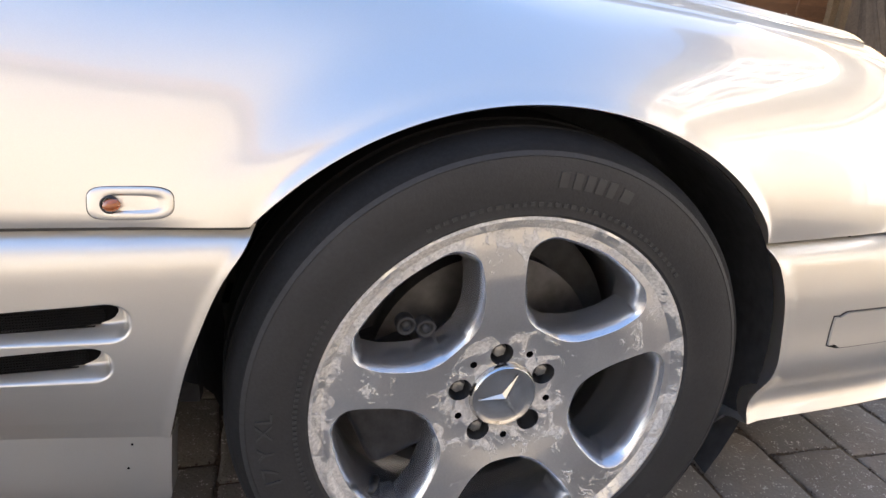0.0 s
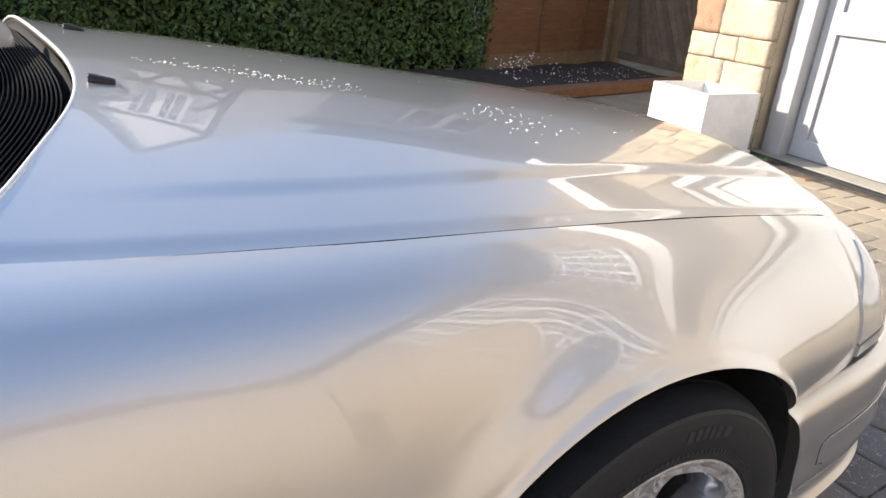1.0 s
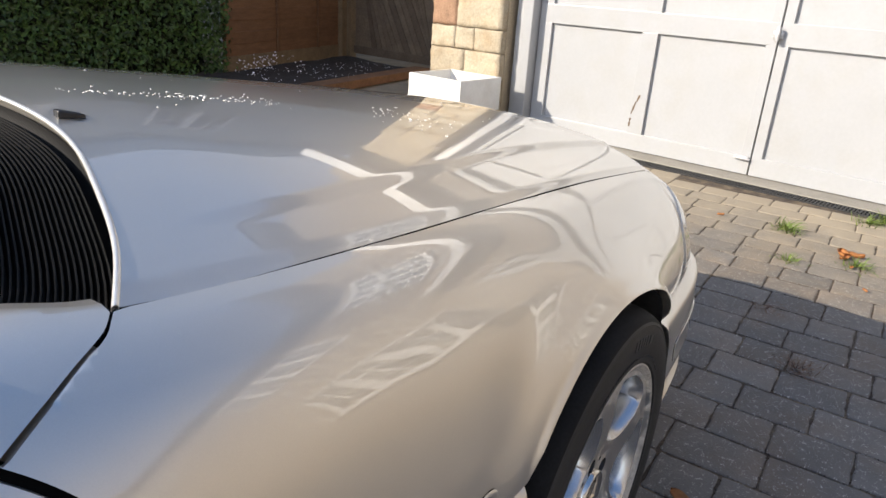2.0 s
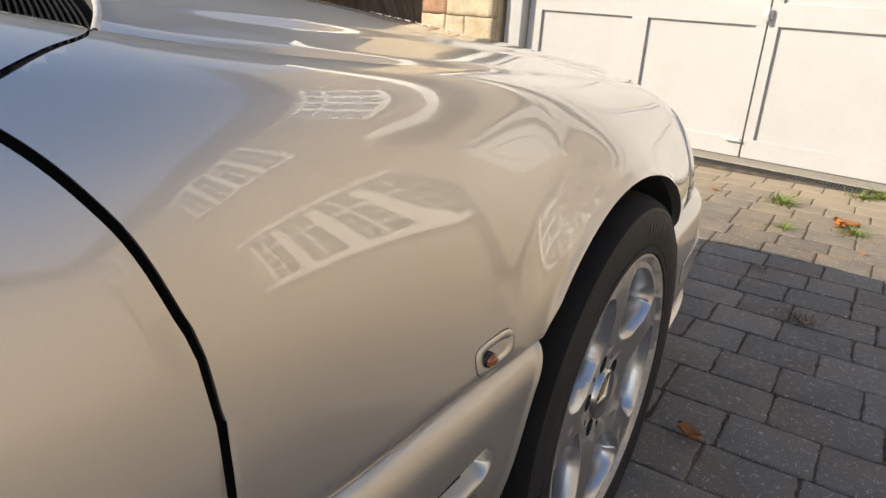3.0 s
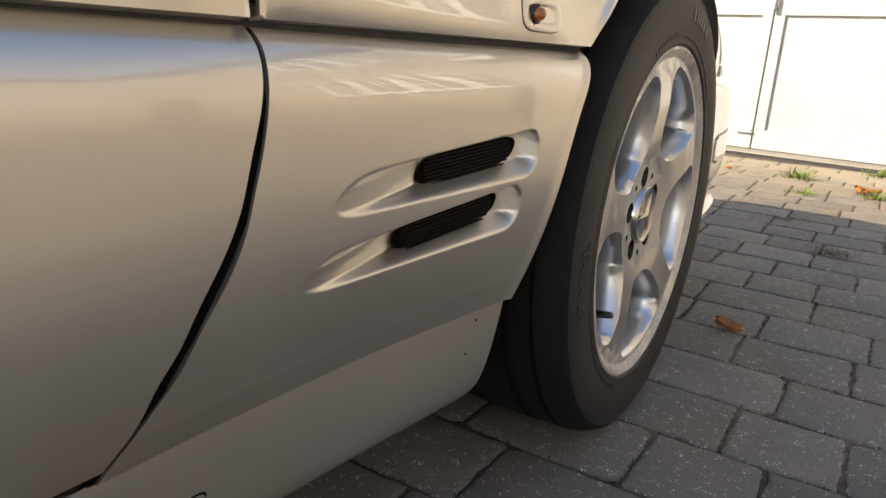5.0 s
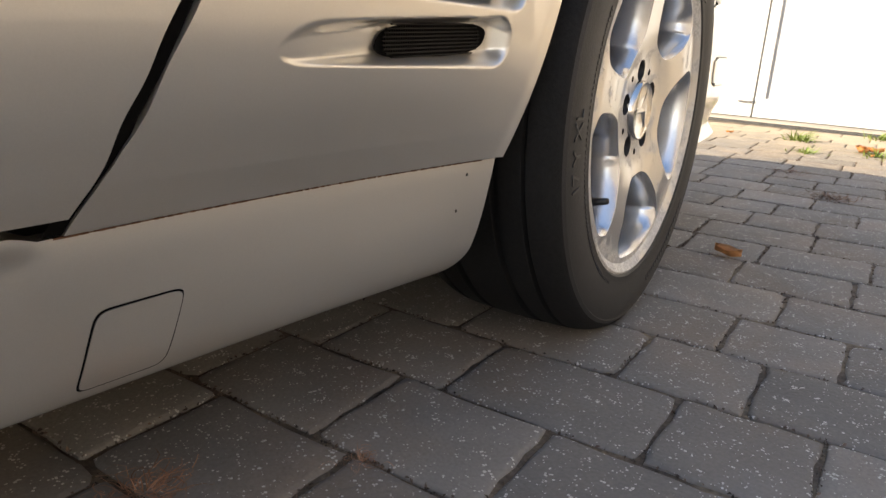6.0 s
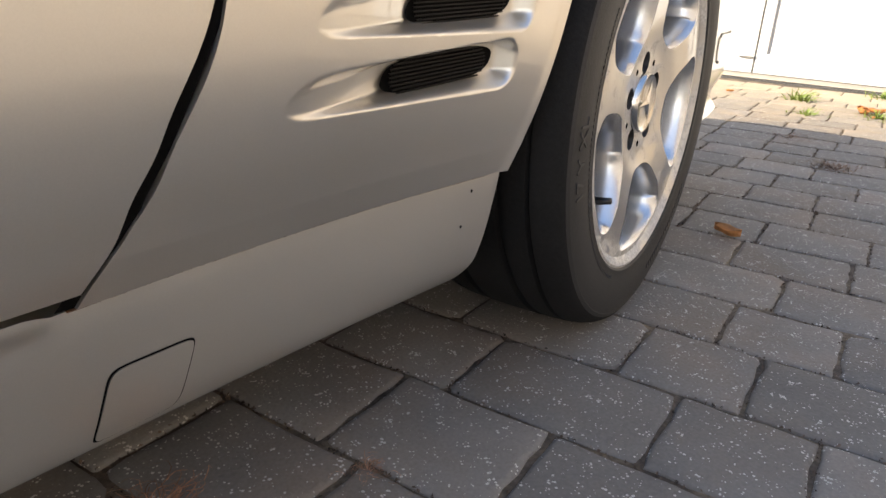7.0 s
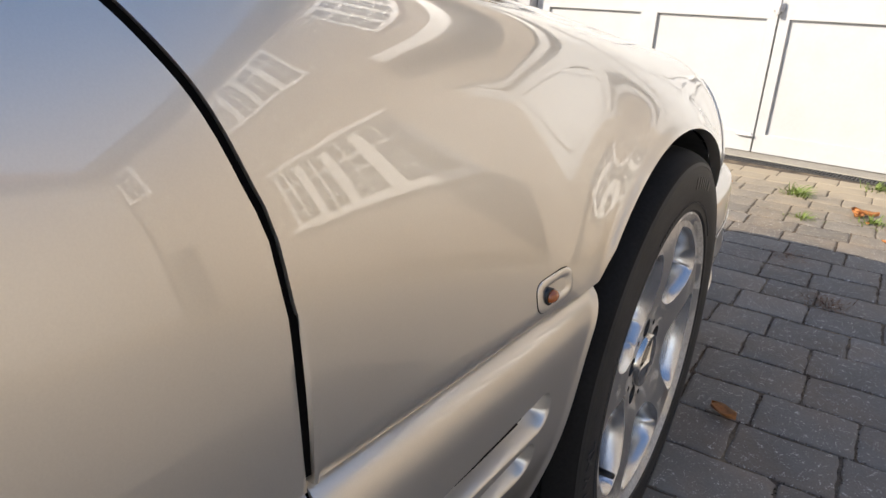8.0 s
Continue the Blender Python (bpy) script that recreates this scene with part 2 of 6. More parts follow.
def skin(name, grid, mat, parent, label="", fold=0.012, edges="lrtb", inward=None, thick=None, keep=None):
    """A panel from rows of points; its edges are folded inwards by fold, so that gaps between panels have depth.
    inward: the way (a vector) into which the edges fold, rounded by a small radius."""
    rows, cols = len(grid), len(grid[0])
    verts = [Vector(p) for row in grid for p in row]
    faces = []
    for i in range(rows - 1):
        for j in range(cols - 1):
            q = (i * cols + j, i * cols + j + 1, (i + 1) * cols + j + 1, (i + 1) * cols + j)
            if keep is None or keep(sum((verts[k] for k in q), Vector()) / 4):
                faces.append(q)
    bm = bmesh.new()
    vs = [bm.verts.new(v) for v in verts]
    for f in faces:
        try:
            bm.faces.new([vs[k] for k in f])
        except ValueError:
            pass
    bmesh.ops.remove_doubles(bm, verts=bm.verts[:], dist=0.00005)
    loose = [v for v in bm.verts if not v.link_faces]
    bmesh.ops.delete(bm, geom=loose, context="VERTS")
    if fold:
        way = inward if callable(inward) else (lambda p: inward or (0, 1, 0))
        for step, side in ((0.0025, 0.35), (fold, 0.0)):
            border = [e for e in bm.edges if len(e.link_faces) == 1]
            out = bmesh.ops.extrude_edge_only(bm, edges=border)
            for v in out["geom"]:
                if isinstance(v, bmesh.types.BMVert):
                    v.co += Vector(way(v.co)).normalized() * step
    return part(name, bm, mat, parent, label, sharp=50)


def lathe(profile, n, bm=None, close=False):
    """Turn (radius, y) rows about the y axis."""
    bm = bm or bmesh.new()
    rings = []
    for k in range(n):
        a = 2 * math.pi * k / n
        rings.append([bm.verts.new((r * math.cos(a), y, r * math.sin(a))) for r, y in profile])
    m = len(profile)
    for k in range(n):
        a, b = rings[k], rings[(k + 1) % n]
        for i in range(m - 1 if not close else m):
            bm.faces.new((a[i], a[(i + 1) % m], b[(i + 1) % m], b[i]))
    return bm


# ---- the car ----
# x runs to the car's nose, y from its near flank to its far one, z up; the near front axle stands at x = 0
YC = 0.83                                                    # the car's middle line
BASE = smoothline([(-3.2, 0.024), (-2.4, -0.026), (-1.7, -0.048), (-1.1, -0.054), (-0.75, -0.046), (-0.41, -0.02), (-0.29, -0.009), (0.0, 0.02), (0.2, 0.054), (0.36, 0.096), (0.5, 0.130), (0.6, 0.160)])
GAP = smoothline([(-1.2, 0.112, 0.885), (-0.80, 0.118, 0.877), (-0.72, 0.1300, 0.8655), (-0.635, 0.1410, 0.8505), (-0.502, 0.1560, 0.8360), (-0.336, 0.1735, 0.8215), (-0.149, 0.1955, 0.8060), (0.047, 0.2225, 0.7870), (0.242, 0.244, 0.7690), (0.43, 0.259, 0.7485), (0.60, 0.276, 0.7280)])
# where the sections would end if the bonnet's gap did not cut them; behind x = -0.4 the gap runs outside this line
TOP = smoothline([(-3.2, 0.145, 0.893), (-1.2, 0.158, 0.892), (-0.9, 0.160, 0.886), (-0.76, 0.161, 0.873), (-0.635, 0.163, 0.8535), (-0.502, 0.1645, 0.8370), (-0.336, 0.1735, 0.8215), (-0.149, 0.1955, 0.8060), (0.047, 0.2225, 0.7870), (0.242, 0.244, 0.7690), (0.43, 0.259, 0.7485), (0.60, 0.276, 0.7280)])
# a section of the flank is a rational cubic: its tilt at the bonnet's gap (degrees), its fullness, how far it leans in above its foot, and how high that lean reaches
SHAPE = smoothline([(-3.2, 88.4, 1.90, -0.005, 0.398), (-0.9, 88.4, 1.90, -0.005, 0.398), (-0.76, 88.4, 1.90, -0.005, 0.398), (-0.6, 88.5, 2.80, 0.010, 0.385), (-0.45, 88.5, 2.10, 0.018, 0.365), (-0.3, 88.5, 1.535, 0.0105, 0.318), (-0.1, 84.7, 1.068, -0.019, 0.329), (0.1, 78.3, 1.42, -0.040, 0.384), (0.3, 74.0, 1.45, -0.030, 0.40), (0.6, 70.0, 1.30, -0.010, 0.42), (1.33, 70.0, 1.30, -0.005, 0.42)])
ARCH_X, ARCH_Z, ARCH_A, ARCH_B = 0.010, 0.318, 0.390, 0.350
CORNER = smoothline([(0.60, 0.60, 0.160, 0.60, 0.276, 0.728), (0.66, 0.672, 0.180, 0.655, 0.288, 0.722), (0.74, 0.752, 0.225, 0.715, 0.322, 0.712), (0.84, 0.815, 0.320, 0.765, 0.400, 0.704), (1.0, 0.855, 0.490, 0.795, 0.545, 0.698), (1.33, 0.88, 0.83, 0.810, 0.83, 0.694)])


def floor_z(s):
    """The lower edge of the upper body skin, from which sections are reckoned."""
    return 0.542 - 0.045 * ease(-0.1, 0.36, s)


def flank(s, v):
    """The upper body skin: s along the car, v from the cladding's top (0) to the bonnet's gap (1)."""
    if s <= 0.6:
        yb, (yg, zg) = BASE(s), TOP(s)
        x, dx = s, 0.0
    else:
        xb, yb, xg, yg, zg = CORNER(s)
        x, dx = xb, xg - xb
    zb = floor_z(s)
    tilt, full, lean, reach = SHAPE(s)
    slope = 1 / math.tan(radians(tilt))
    y1 = yb + lean
    corner = zg - (yg - y1) * slope
    if v <= 1.0:
        q = 1 - v
        a, b, b2, c = q ** 3, 3 * v * q * q * full, 3 * v * v * q * full, v ** 3
        d = a + b + b2 + c
        y = (a * yb + b * y1 + b2 * (y1 + (yg - y1) / 3) + c * yg) / d
        z = (a * zb + b * (zb + (corner - zb) * reach) + b2 * (corner + (zg - corner) / 3) + c * zg) / d
    else:
        y = yg + (yg - y1) * (v - 1) * 3.5
        z = zg + (y - yg) * slope
    py = min(1.0, max(0.0, (y - yb) / (yg - yb)))
    # the nose leans back as it rises
    h = min(1, max(0, (z - zb) / (zg - zb)))
    nose = (0.018 - 0.085 * h ** 1.3) * ease(0.45, 0.74, s)
    return Vector((x + dx * py + nose, y, z))


def v_at(s, z):
    """The v at which a section reaches the height z."""
    lo, hi = 0.0, 1.2
    for _ in range(30):
        mid = (lo + hi) / 2
        if flank(s, mid).z < z:
            lo = mid
        else:
            hi = mid
    return (lo + hi) / 2


DOOR_Z = smoothline([(-0.95, 0.88), (-0.9, 0.876), (-0.86, 0.866), (-0.83, 0.85), (-0.8077, 0.836), (-0.7867, 0.82), (-0.7673, 0.8), (-0.753, 0.78), (-0.743, 0.763), (-0.734, 0.74), (-0.724, 0.71), (-0.718, 0.68), (-0.714, 0.65), (-0.712, 0.6), (-0.7115, 0.542)])     # the shut line between fender and door
SCUTTLE_Y = smoothline([(-0.95, -0.012), (-0.87, 0.006), (-0.784, 0.049), (-0.760, 0.064), (-0.735, 0.082), (-0.718, 0.095), (-0.702, 0.111), (-0.688, 0.134)])    # the gap below the windscreen's corner


def v_in(s, y):
    """The v at which a section's upper half reaches y."""
    lo, hi = 0.3, 1.2
    for _ in range(30):
        mid = (lo + hi) / 2
        if flank(s, mid).y < y:
            lo = mid
        else:
            hi = mid
    return (lo + hi) / 2


def arch_z(x):
    k = 1 - ((x - ARCH_X) / ARCH_A) ** 2
    return ARCH_Z + ARCH_B * math.sqrt(k) if k > 0 else 0.0


car = thing("car", (0, 0.6, 0), "champagne silver sports car with worn alloy wheels on block paving", "car")


def fender():
    cols = sorted(set([-0.868 + 0.004 * i for i in range(39)] + [-0.7145 + 0.0015 * i for i in range(7)] + [-0.7025 + 0.0130 * i for i in range(24)] + [-0.395 + 0.003 * i for i in range(94)] + [-0.112 + 0.008 * i for i in range(60)] + [0.365 + 0.02 * i for i in range(19)]))
    grid = []
    for s in cols:
        lo, hi, lip = 0.0, 0.994, 0.0
        x0 = flank(s, 0).x
        if s < -0.7055:
            lo = v_at(s, DOOR_Z(s - 0.0030) + 0.0015)
            hi = max(min(v_in(s, SCUTTLE_Y(s) - 0.0015), 0.994), lo + 0.002)
        elif s < -0.689:
            hi = min(v_in(s, SCUTTLE_Y(s) - 0.0015), 0.994)
        elif s < -0.40:
            hi = min(hi, v_in(s, GAP(s)[0] - 0.0025))
        za = arch_z(x0)
        if za > floor_z(s) + 0.002 and -0.4 < x0 < 0.4:
            lo, lip = v_at(s, za), 1.0
        if s > 0.572:
            # the headlamp's edge stands upright, then leans forwards
            lo = v_at(s, min(0.608 + 0.085 * (s - 0.572) / 0.09, 0.693))
        row = []
        n = 44
        zlo = flank(s, lo).z
        for j in range(n + 1):
            w = (j / n) ** 1.35
            p = flank(s, min(max(0.998 * w, lo), hi) if s < -0.68 else lo + (hi - lo) * w)
            d = (p.z - zlo)
            # the arch: an upright flange, then a hollow flare that looks up to the sky
            out = math.hypot((p.x - ARCH_X) / ARCH_A, (p.z - ARCH_Z) / ARCH_B) - 1
            out = max(0.0, out * 0.37 - 0.011)
            span = ease(-0.42, -0.14, s) * (1 - ease(0.02, 0.36, s))
            if span:
                yg = GAP(s)[0]
                left = max(0.0, (yg - p.y) / (yg - BASE(s) + 0.010))
                p.y += 0.025 * (1 - math.exp(-(out / 0.050) ** 2)) * span * min(1.0, left) * ease(0.53, 0.62, p.z)
            if lip:
                p.y -= 0.0065 * math.exp(-(d / 0.010) ** 2) * min(1.0, (za - floor_z(s)) / 0.03)
            elif s < -0.3 and s > -0.7055:
                p.y += 0.004 * math.exp(-(d / 0.005) ** 2) * (1 - ease(-0.40, -0.32, s))
            row.append(p)
        grid.append(row)
    return skin("fender", grid, PAINT, car, "champagne silver front fender with a rust spot on the arch lip", fold=0.016, inward=lambda p: (0, 0.15, -1) if abs(p.z - GAP(min(p.x, 0.6))[1]) < 0.012 and p.x > -0.72 else (0, 1, -0.15))


BONNET_REAR = smoothline([(-1.0, -0.684), (-0.91, -0.650), (-0.75, -0.612), (-0.62, -0.588), (-0.48, -0.576), (-0.26, -0.589), (0.0, -0.624), (0.3, -0.664), (0.6, -0.698), (1.0, -0.745)])      # from the near corner to the far one


def bonnet():
    front = smoothline([(0, 0.775), (0.35, 0.765), (0.6, 0.742), (0.8, 0.708), (0.92, 0.674), (1.0, 0.642)])
    grid = []
    n, m = 90, 280
    for i in range(n + 1):
        a = i / n
        row = []
        for j in range(m + 1):
            q = -1 + 2 * j / m
            q = math.copysign(abs(q) ** 0.85, q)
            w = abs(q)
            x = BONNET_REAR(q) + (front(w) - BONNET_REAR(q)) * a
            yg, zg = GAP(min(x, 0.6))
            zg -= 0.10 * max(0, x - 0.6) + 0.9 * max(0, x - 0.66) ** 2
            half = YC - yg - 0.0085
            y = YC + q * half
            crown = 0.096 - 0.046 * ease(-0.7, 0.7, x)
            z = zg + crown * (1 - w ** 2.3)
            z += ridge_z(x, y)
            z -= 0.004 * ease(0.965, 1.0, w) + 0.02 * ease(0.93, 1.0, a) ** 2
            row.append((x, y, z))
        grid.append(row)
    return skin("bonnet", grid, PAINT, car, "silver metallic bonnet with raised crease and dusty droplets", fold=0.014, inward=(0, 0, -1))


def ridge_z(x, y):
    """The step by which the bonnet's middle stands above its edges, behind a soft crease."""
    ridge = YC - GAP(min(x, 0.6))[0] - (0.094 + 0.055 * ease(-0.55, 0.45, x))
    return (0.004 + 0.005 * ease(-0.3, 0.5, x)) * ease(-0.62, -0.40, x) * (1 - ease(0.58, 0.76, x)) * ease(ridge + 0.013, ridge - 0.016, abs(y - YC))


def bonnet_z(x, y):
    """The bonnet's height with its raised middle."""
    return hood_z(x, y) + ridge_z(x, y)


def hood_z(x, y):
    w = abs(y - YC) / (YC - GAP(min(x, 0.6))[0])
    return GAP(min(x, 0.6))[1] + (0.096 - 0.046 * ease(-0.7, 0.7, x)) * (1 - min(w, 1) ** 2.3)


def patch(name, s0, s1, n, low, high, m, mat, label="", fold=0.016):
    grid = []
    top = max(high(s0), high(s1), 0.985)
    for i in range(n + 1):
        s = s0 + (s1 - s0) * i / n
        a, b = low(s), high(s)
        grid.append([flank(s, min(max(top * j / m, a), max(b, a + 0.001))) for j in range(m + 1)])
    return skin(name, grid, mat, car, label, fold=fold, inward=(0, 1, -0.15))


CLAD_Y = smoothline([(-3.0, -0.034), (-1.7, -0.056), (-0.83, -0.06), (-0.73, -0.055), (-0.55, -0.04), (-0.4, -0.027), (-0.3, -0.016), (-0.2, -0.004)])
CLAD_TOP = smoothline([(0.284, 0.0), (0.434, 0.0), (0.484, 0.0), (0.509, 0.0015), (0.522, 0.006), (0.532, 0.014), (0.539, 0.025)])
CLAD_LOW = smoothline([(0.320, 0.700), (0.331, 0.600), (0.354, 0.385), (0.374, 0.235), (0.394, 0.115), (0.414, 0.04), (0.434, 0.0), (0.554, 0.0)])
CLAD_FOOT = smoothline([(-3.0, -0.020), (-1.2, -0.018), (-0.8, -0.010), (-0.74, -0.004), (-0.66, 0.002), (-0.58, 0.006), (-0.48, 0.006), (-0.4, 0.004), (-0.2, 0.002)])


def clad_y(x, z):
    """The face of the side cladding: it swells to its middle, is drawn in at the top, and below a crease at its foot."""
    k = CLAD_LOW(z) if z > 0.320 else 0.700 + 0.300 * (0.320 - z) / 0.027
    return CLAD_Y(x) * (1 - k) + CLAD_FOOT(x) * k + CLAD_TOP(z)


CLAD_ARCH = smoothline([(0.284, -0.383), (0.305, -0.378), (0.354, -0.365), (0.395, -0.353), (0.432, -0.339), (0.465, -0.325), (0.495, -0.309), (0.523, -0.293), (0.54, -0.285)])
CLAD_DOOR = smoothline([(0.284, -0.803), (0.306, -0.793), (0.332, -0.779), (0.354, -0.773), (0.375, -0.763), (0.394, -0.756), (0.421, -0.742), (0.448, -0.730), (0.471, -0.724), (0.50, -0.716), (0.540, -0.709)])


def scoop(x, z, xr, zr, tilt):
    """How deep an air outlet is cut at a place: a long ramp at its rear, a sloping sill below, a rounded wall at its front."""
    length, high = 0.262, 0.0215
    u = (xr - x) / length                      # 0 at the front end
    if u < 0.0 or u > 1.0:
        return 0.0
    e = z - zr - tilt * (x - xr)
    e /= high * (1 - (0.20 if e > 0 else 0.62) * u)
    if u < 0.09:
        e /= max(0.2, math.sqrt(max(0.0, 1 - (1 - u / 0.09) ** 2)))
    if u > 0.86:
        # the rear end is rounded, more so at its upper corner
        k = (u - 0.86) / 0.14
        e = e / max(0.15, math.sqrt(max(0.0, 1 - k * k))) if e > 0 else e / max(0.3, math.sqrt(max(0.0, 1 - k ** 4)))
    soft = ease(0.5, 0.95, u)
    across = 1 - ease(0.80 - 0.35 * soft, 1.06, e) if e > 0 else 1 - ease(0.30 + 0.15 * soft, 1.04, -e)
    along = (1.0 if u < 0.60 else ((1.0 - u) / 0.40) ** 1.1) * ease(0, 0.05, u)
    return 0.020 * across * along


VENTS = ((-0.400, 0.448, 0.043), (-0.421, 0.401, 0.043))


def cladding():
    n, m = 230, 300
    grid = []
    for i in range(n + 1):
        row = []
        for j in range(m + 1):
            z = 0.293 + (0.5402 - 0.293) * j / m
            x0, x1 = CLAD_DOOR(z) + 0.0026, CLAD_ARCH(z)
            x = x0 + (x1 - x0) * i / n
            # the rows follow the slant of the outlets
            z += 0.043 * (x + 0.41) * ease(0.32, 0.365, z) * (1 - ease(0.480, 0.525, z))
            y = clad_y(x, z)
            y -= 0.003 * math.exp(-((x1 - x) / 0.008) ** 2)
            y += sum(scoop(x, z, *v) for v in VENTS)
            row.append((x, y, z))
        grid.append(row)
    ob = skin("side_cladding", grid, TRIM, car, "silver side cladding with two air outlets", fold=0.02, inward=(0, 1, 0))
    for xr, zr, tilt in VENTS:
        # the dark mesh in the outlet's front half: a backing and a lattice of fine bars
        bm = bmesh.new()
        length, high = 0.144, 0.0128
        outline = []
        for k in range(40):
            a = 2 * math.pi * k / 40
            c, sn = math.cos(a), math.sin(a)
            outline.append((math.copysign(abs(c) ** 0.6, c), math.copysign(abs(sn) ** 0.72, sn)))
        vs = []
        for cx, cz in outline:
            x = xr - 0.017 - length / 2 + cx * length / 2 + cz * 0.007
            vs.append(bm.verts.new((x, clad_y(x, zr) + 0.0182, zr + 0.0036 + tilt * (x - xr) + cz * high)))
        f = bm.faces.new(vs)
        bmesh.ops.triangulate(bm, faces=[f])
        grille = part("vent_grille", bm, DARK, ob, "black mesh grille", smooth=False)
        bm = bmesh.new()
        for k in range(44):
            x = xr - 0.031 - 0.120 * k / 43
            z = zr + 0.0036 + tilt * (x - xr)
            half = high * 0.93 * (1 - abs(2 * k / 43 - 1) ** 4 * 0.55)
            y = clad_y(x, zr) + 0.0172
            box(x - 0.0003, x + 0.0003, y - 0.0008, y + 0.0008, z - half, z + half, bm=bm)
        for k in range(9):
            dz = high * 0.9 * (2 * k / 8 - 1)
            reach = 0.0640 * (1 - 0.16 * abs(2 * k / 8 - 1) ** 3)
            xm = xr - 0.0912
            y0 = clad_y(xm, zr) + 0.0166
            slope = Matrix.Rotation(math.atan((CLAD_Y(xm + 0.05) - CLAD_Y(xm - 0.05)) / 0.1), 4, "Z") @ Matrix.Rotation(-math.atan(tilt), 4, "Y")
            zm = zr + 0.0036 + tilt * (xm - xr) + dz
            box(xm - reach, xm + reach, y0 - 0.0008, y0 + 0.0008, zm - 0.0005, zm + 0.0005, bm=bm, turn=slope)
        part("mesh_bar", bm, SCUTTLE, ob, smooth=False)
    return ob


def door_cladding():
    n, m = 60, 60
    grid = []
    for i in range(n + 1):
        row = []
        for j in range(m + 1):
            z = 0.303 + (0.5402 - 0.303) * j / m
            x = -2.0 + (CLAD_DOOR(z) - 0.0008 + 2.0) * (i / n) ** 0.6
            row.append((x, clad_y(x, z), z))
        grid.append(row)
    return skin("door_cladding", grid, TRIM, car, "silver lower door cladding", fold=0.02, inward=(0, 1, 0))


SILL_P = smoothline([(0.158, 0.070), (0.165, 0.048), (0.175, 0.034), (0.206, 0.019), (0.236, 0.0115), (0.266, 0.006), (0.284, 0.0035), (0.291, 0.003)])


def sill_y(x, z):
    return CLAD_FOOT(min(x, -0.40)) * (0.35 + 0.65 * ease(0.2, 0.29, z)) + 0.003 + SILL_P(z)


def sill():
    n, m = 160, 44
    grid = []
    for i in range(n + 1):
        row = []
        for j in range(m + 1):
            z = 0.158 + (0.291 - 0.158) * j / m
            end = -0.381 - 0.10 * max(0, 0.292 - z) - 0.05 * max(0, (0.196 - z) / 0.04) ** 2.2
            x = -2.0 + (end + 2.0) * (i / n) ** 0.6
            # behind the front cladding the top edge is a rolled ledge, with a slot above it
            ledge = ease(-0.805, -0.825, x)
            row.append((x, sill_y(x, z) - 0.007 * ledge * ease(0.276, 0.289, z), z + 0.006 * ledge * ease(0.27, 0.291, z) * ease(-0.805, -0.815, x)))
        grid.append(row)
    ob = skin("sill", grid, TRIM, car, "silver sill panel with a square jacking cover", fold=0.03, inward=(0, 1, 0))
    # near-black strip that paints the shade in the slot over the sill
    bm = bmesh.new()
    row = [[bm.verts.new((x, CLAD_FOOT(min(x, -0.40)) + 0.020, z)) for z in (0.27, 0.33)] for x in [-2.0 + 0.04 * k for k in range(41)]]
    for a, b in zip(row, row[1:]):
        bm.faces.new((a[0], a[1], b[1], b[0]))
    part("sill_seal", bm, DARK, car, "", smooth=False)
    return ob


def sill_cover():
    """A square cover with rounded corners in a fine joint."""
    for name, grow, off, mat in (("cover_joint", 0.0011, -0.0004, DARK), ("jacking_cover", -0.0002, -0.0012, TRIM)):
        grid = []
        n = 20
        for i in range(n + 1):
            row = []
            for j in range(n + 1):
                a, b = 2 * i / n - 1, 2 * j / n - 1
                m, t = max(abs(a), abs(b)), math.atan2(b, a)
                r = m / (abs(math.cos(t)) ** 9 + abs(math.sin(t)) ** 9) ** (1 / 9)
                x = -0.753 + (0.0290 + grow) * r * math.cos(t) + 0.005 * b
                z = 0.2095 + (0.0285 + grow) * r * math.sin(t)
                row.append((x, sill_y(x, z) + off, z))
            grid.append(row)
        skin(name, grid, mat, car, "square silver jacking-point cover" if mat is TRIM else "", fold=0.001, inward=(0, 1, 0))


BUMP = smoothline([(0.32, 0.332, 0.080), (0.42, 0.43, 0.098), (0.5, 0.510, 0.112), (0.6, 0.617, 0.133), (0.68, 0.714, 0.160), (0.76, 0.812, 0.207), (0.86, 0.897, 0.300), (1.0, 0.945, 0.480), (1.36, 0.975, 0.83)])
BUMP_P = smoothline([(0.165, 0.070), (0.190, 0.052), (0.214, 0.040), (0.219, 0.030), (0.223, 0.004), (0.228, 0.000), (0.30, -0.004), (0.36, -0.006), (0.42, -0.006), (0.462, -0.003), (0.482, 0.006), (0.493, 0.022)])


def bumper_point(s, z):
    x, y = BUMP(s)
    x2, y2 = BUMP(s + 0.01)
    way = Vector((x2 - x, y2 - y, 0)).normalized()
    inn = Vector((-way.y, way.x, 0))
    p = Vector((x, y, z)) + inn * BUMP_P(z)
    # the shallow pad let into the bumper's corner
    return p


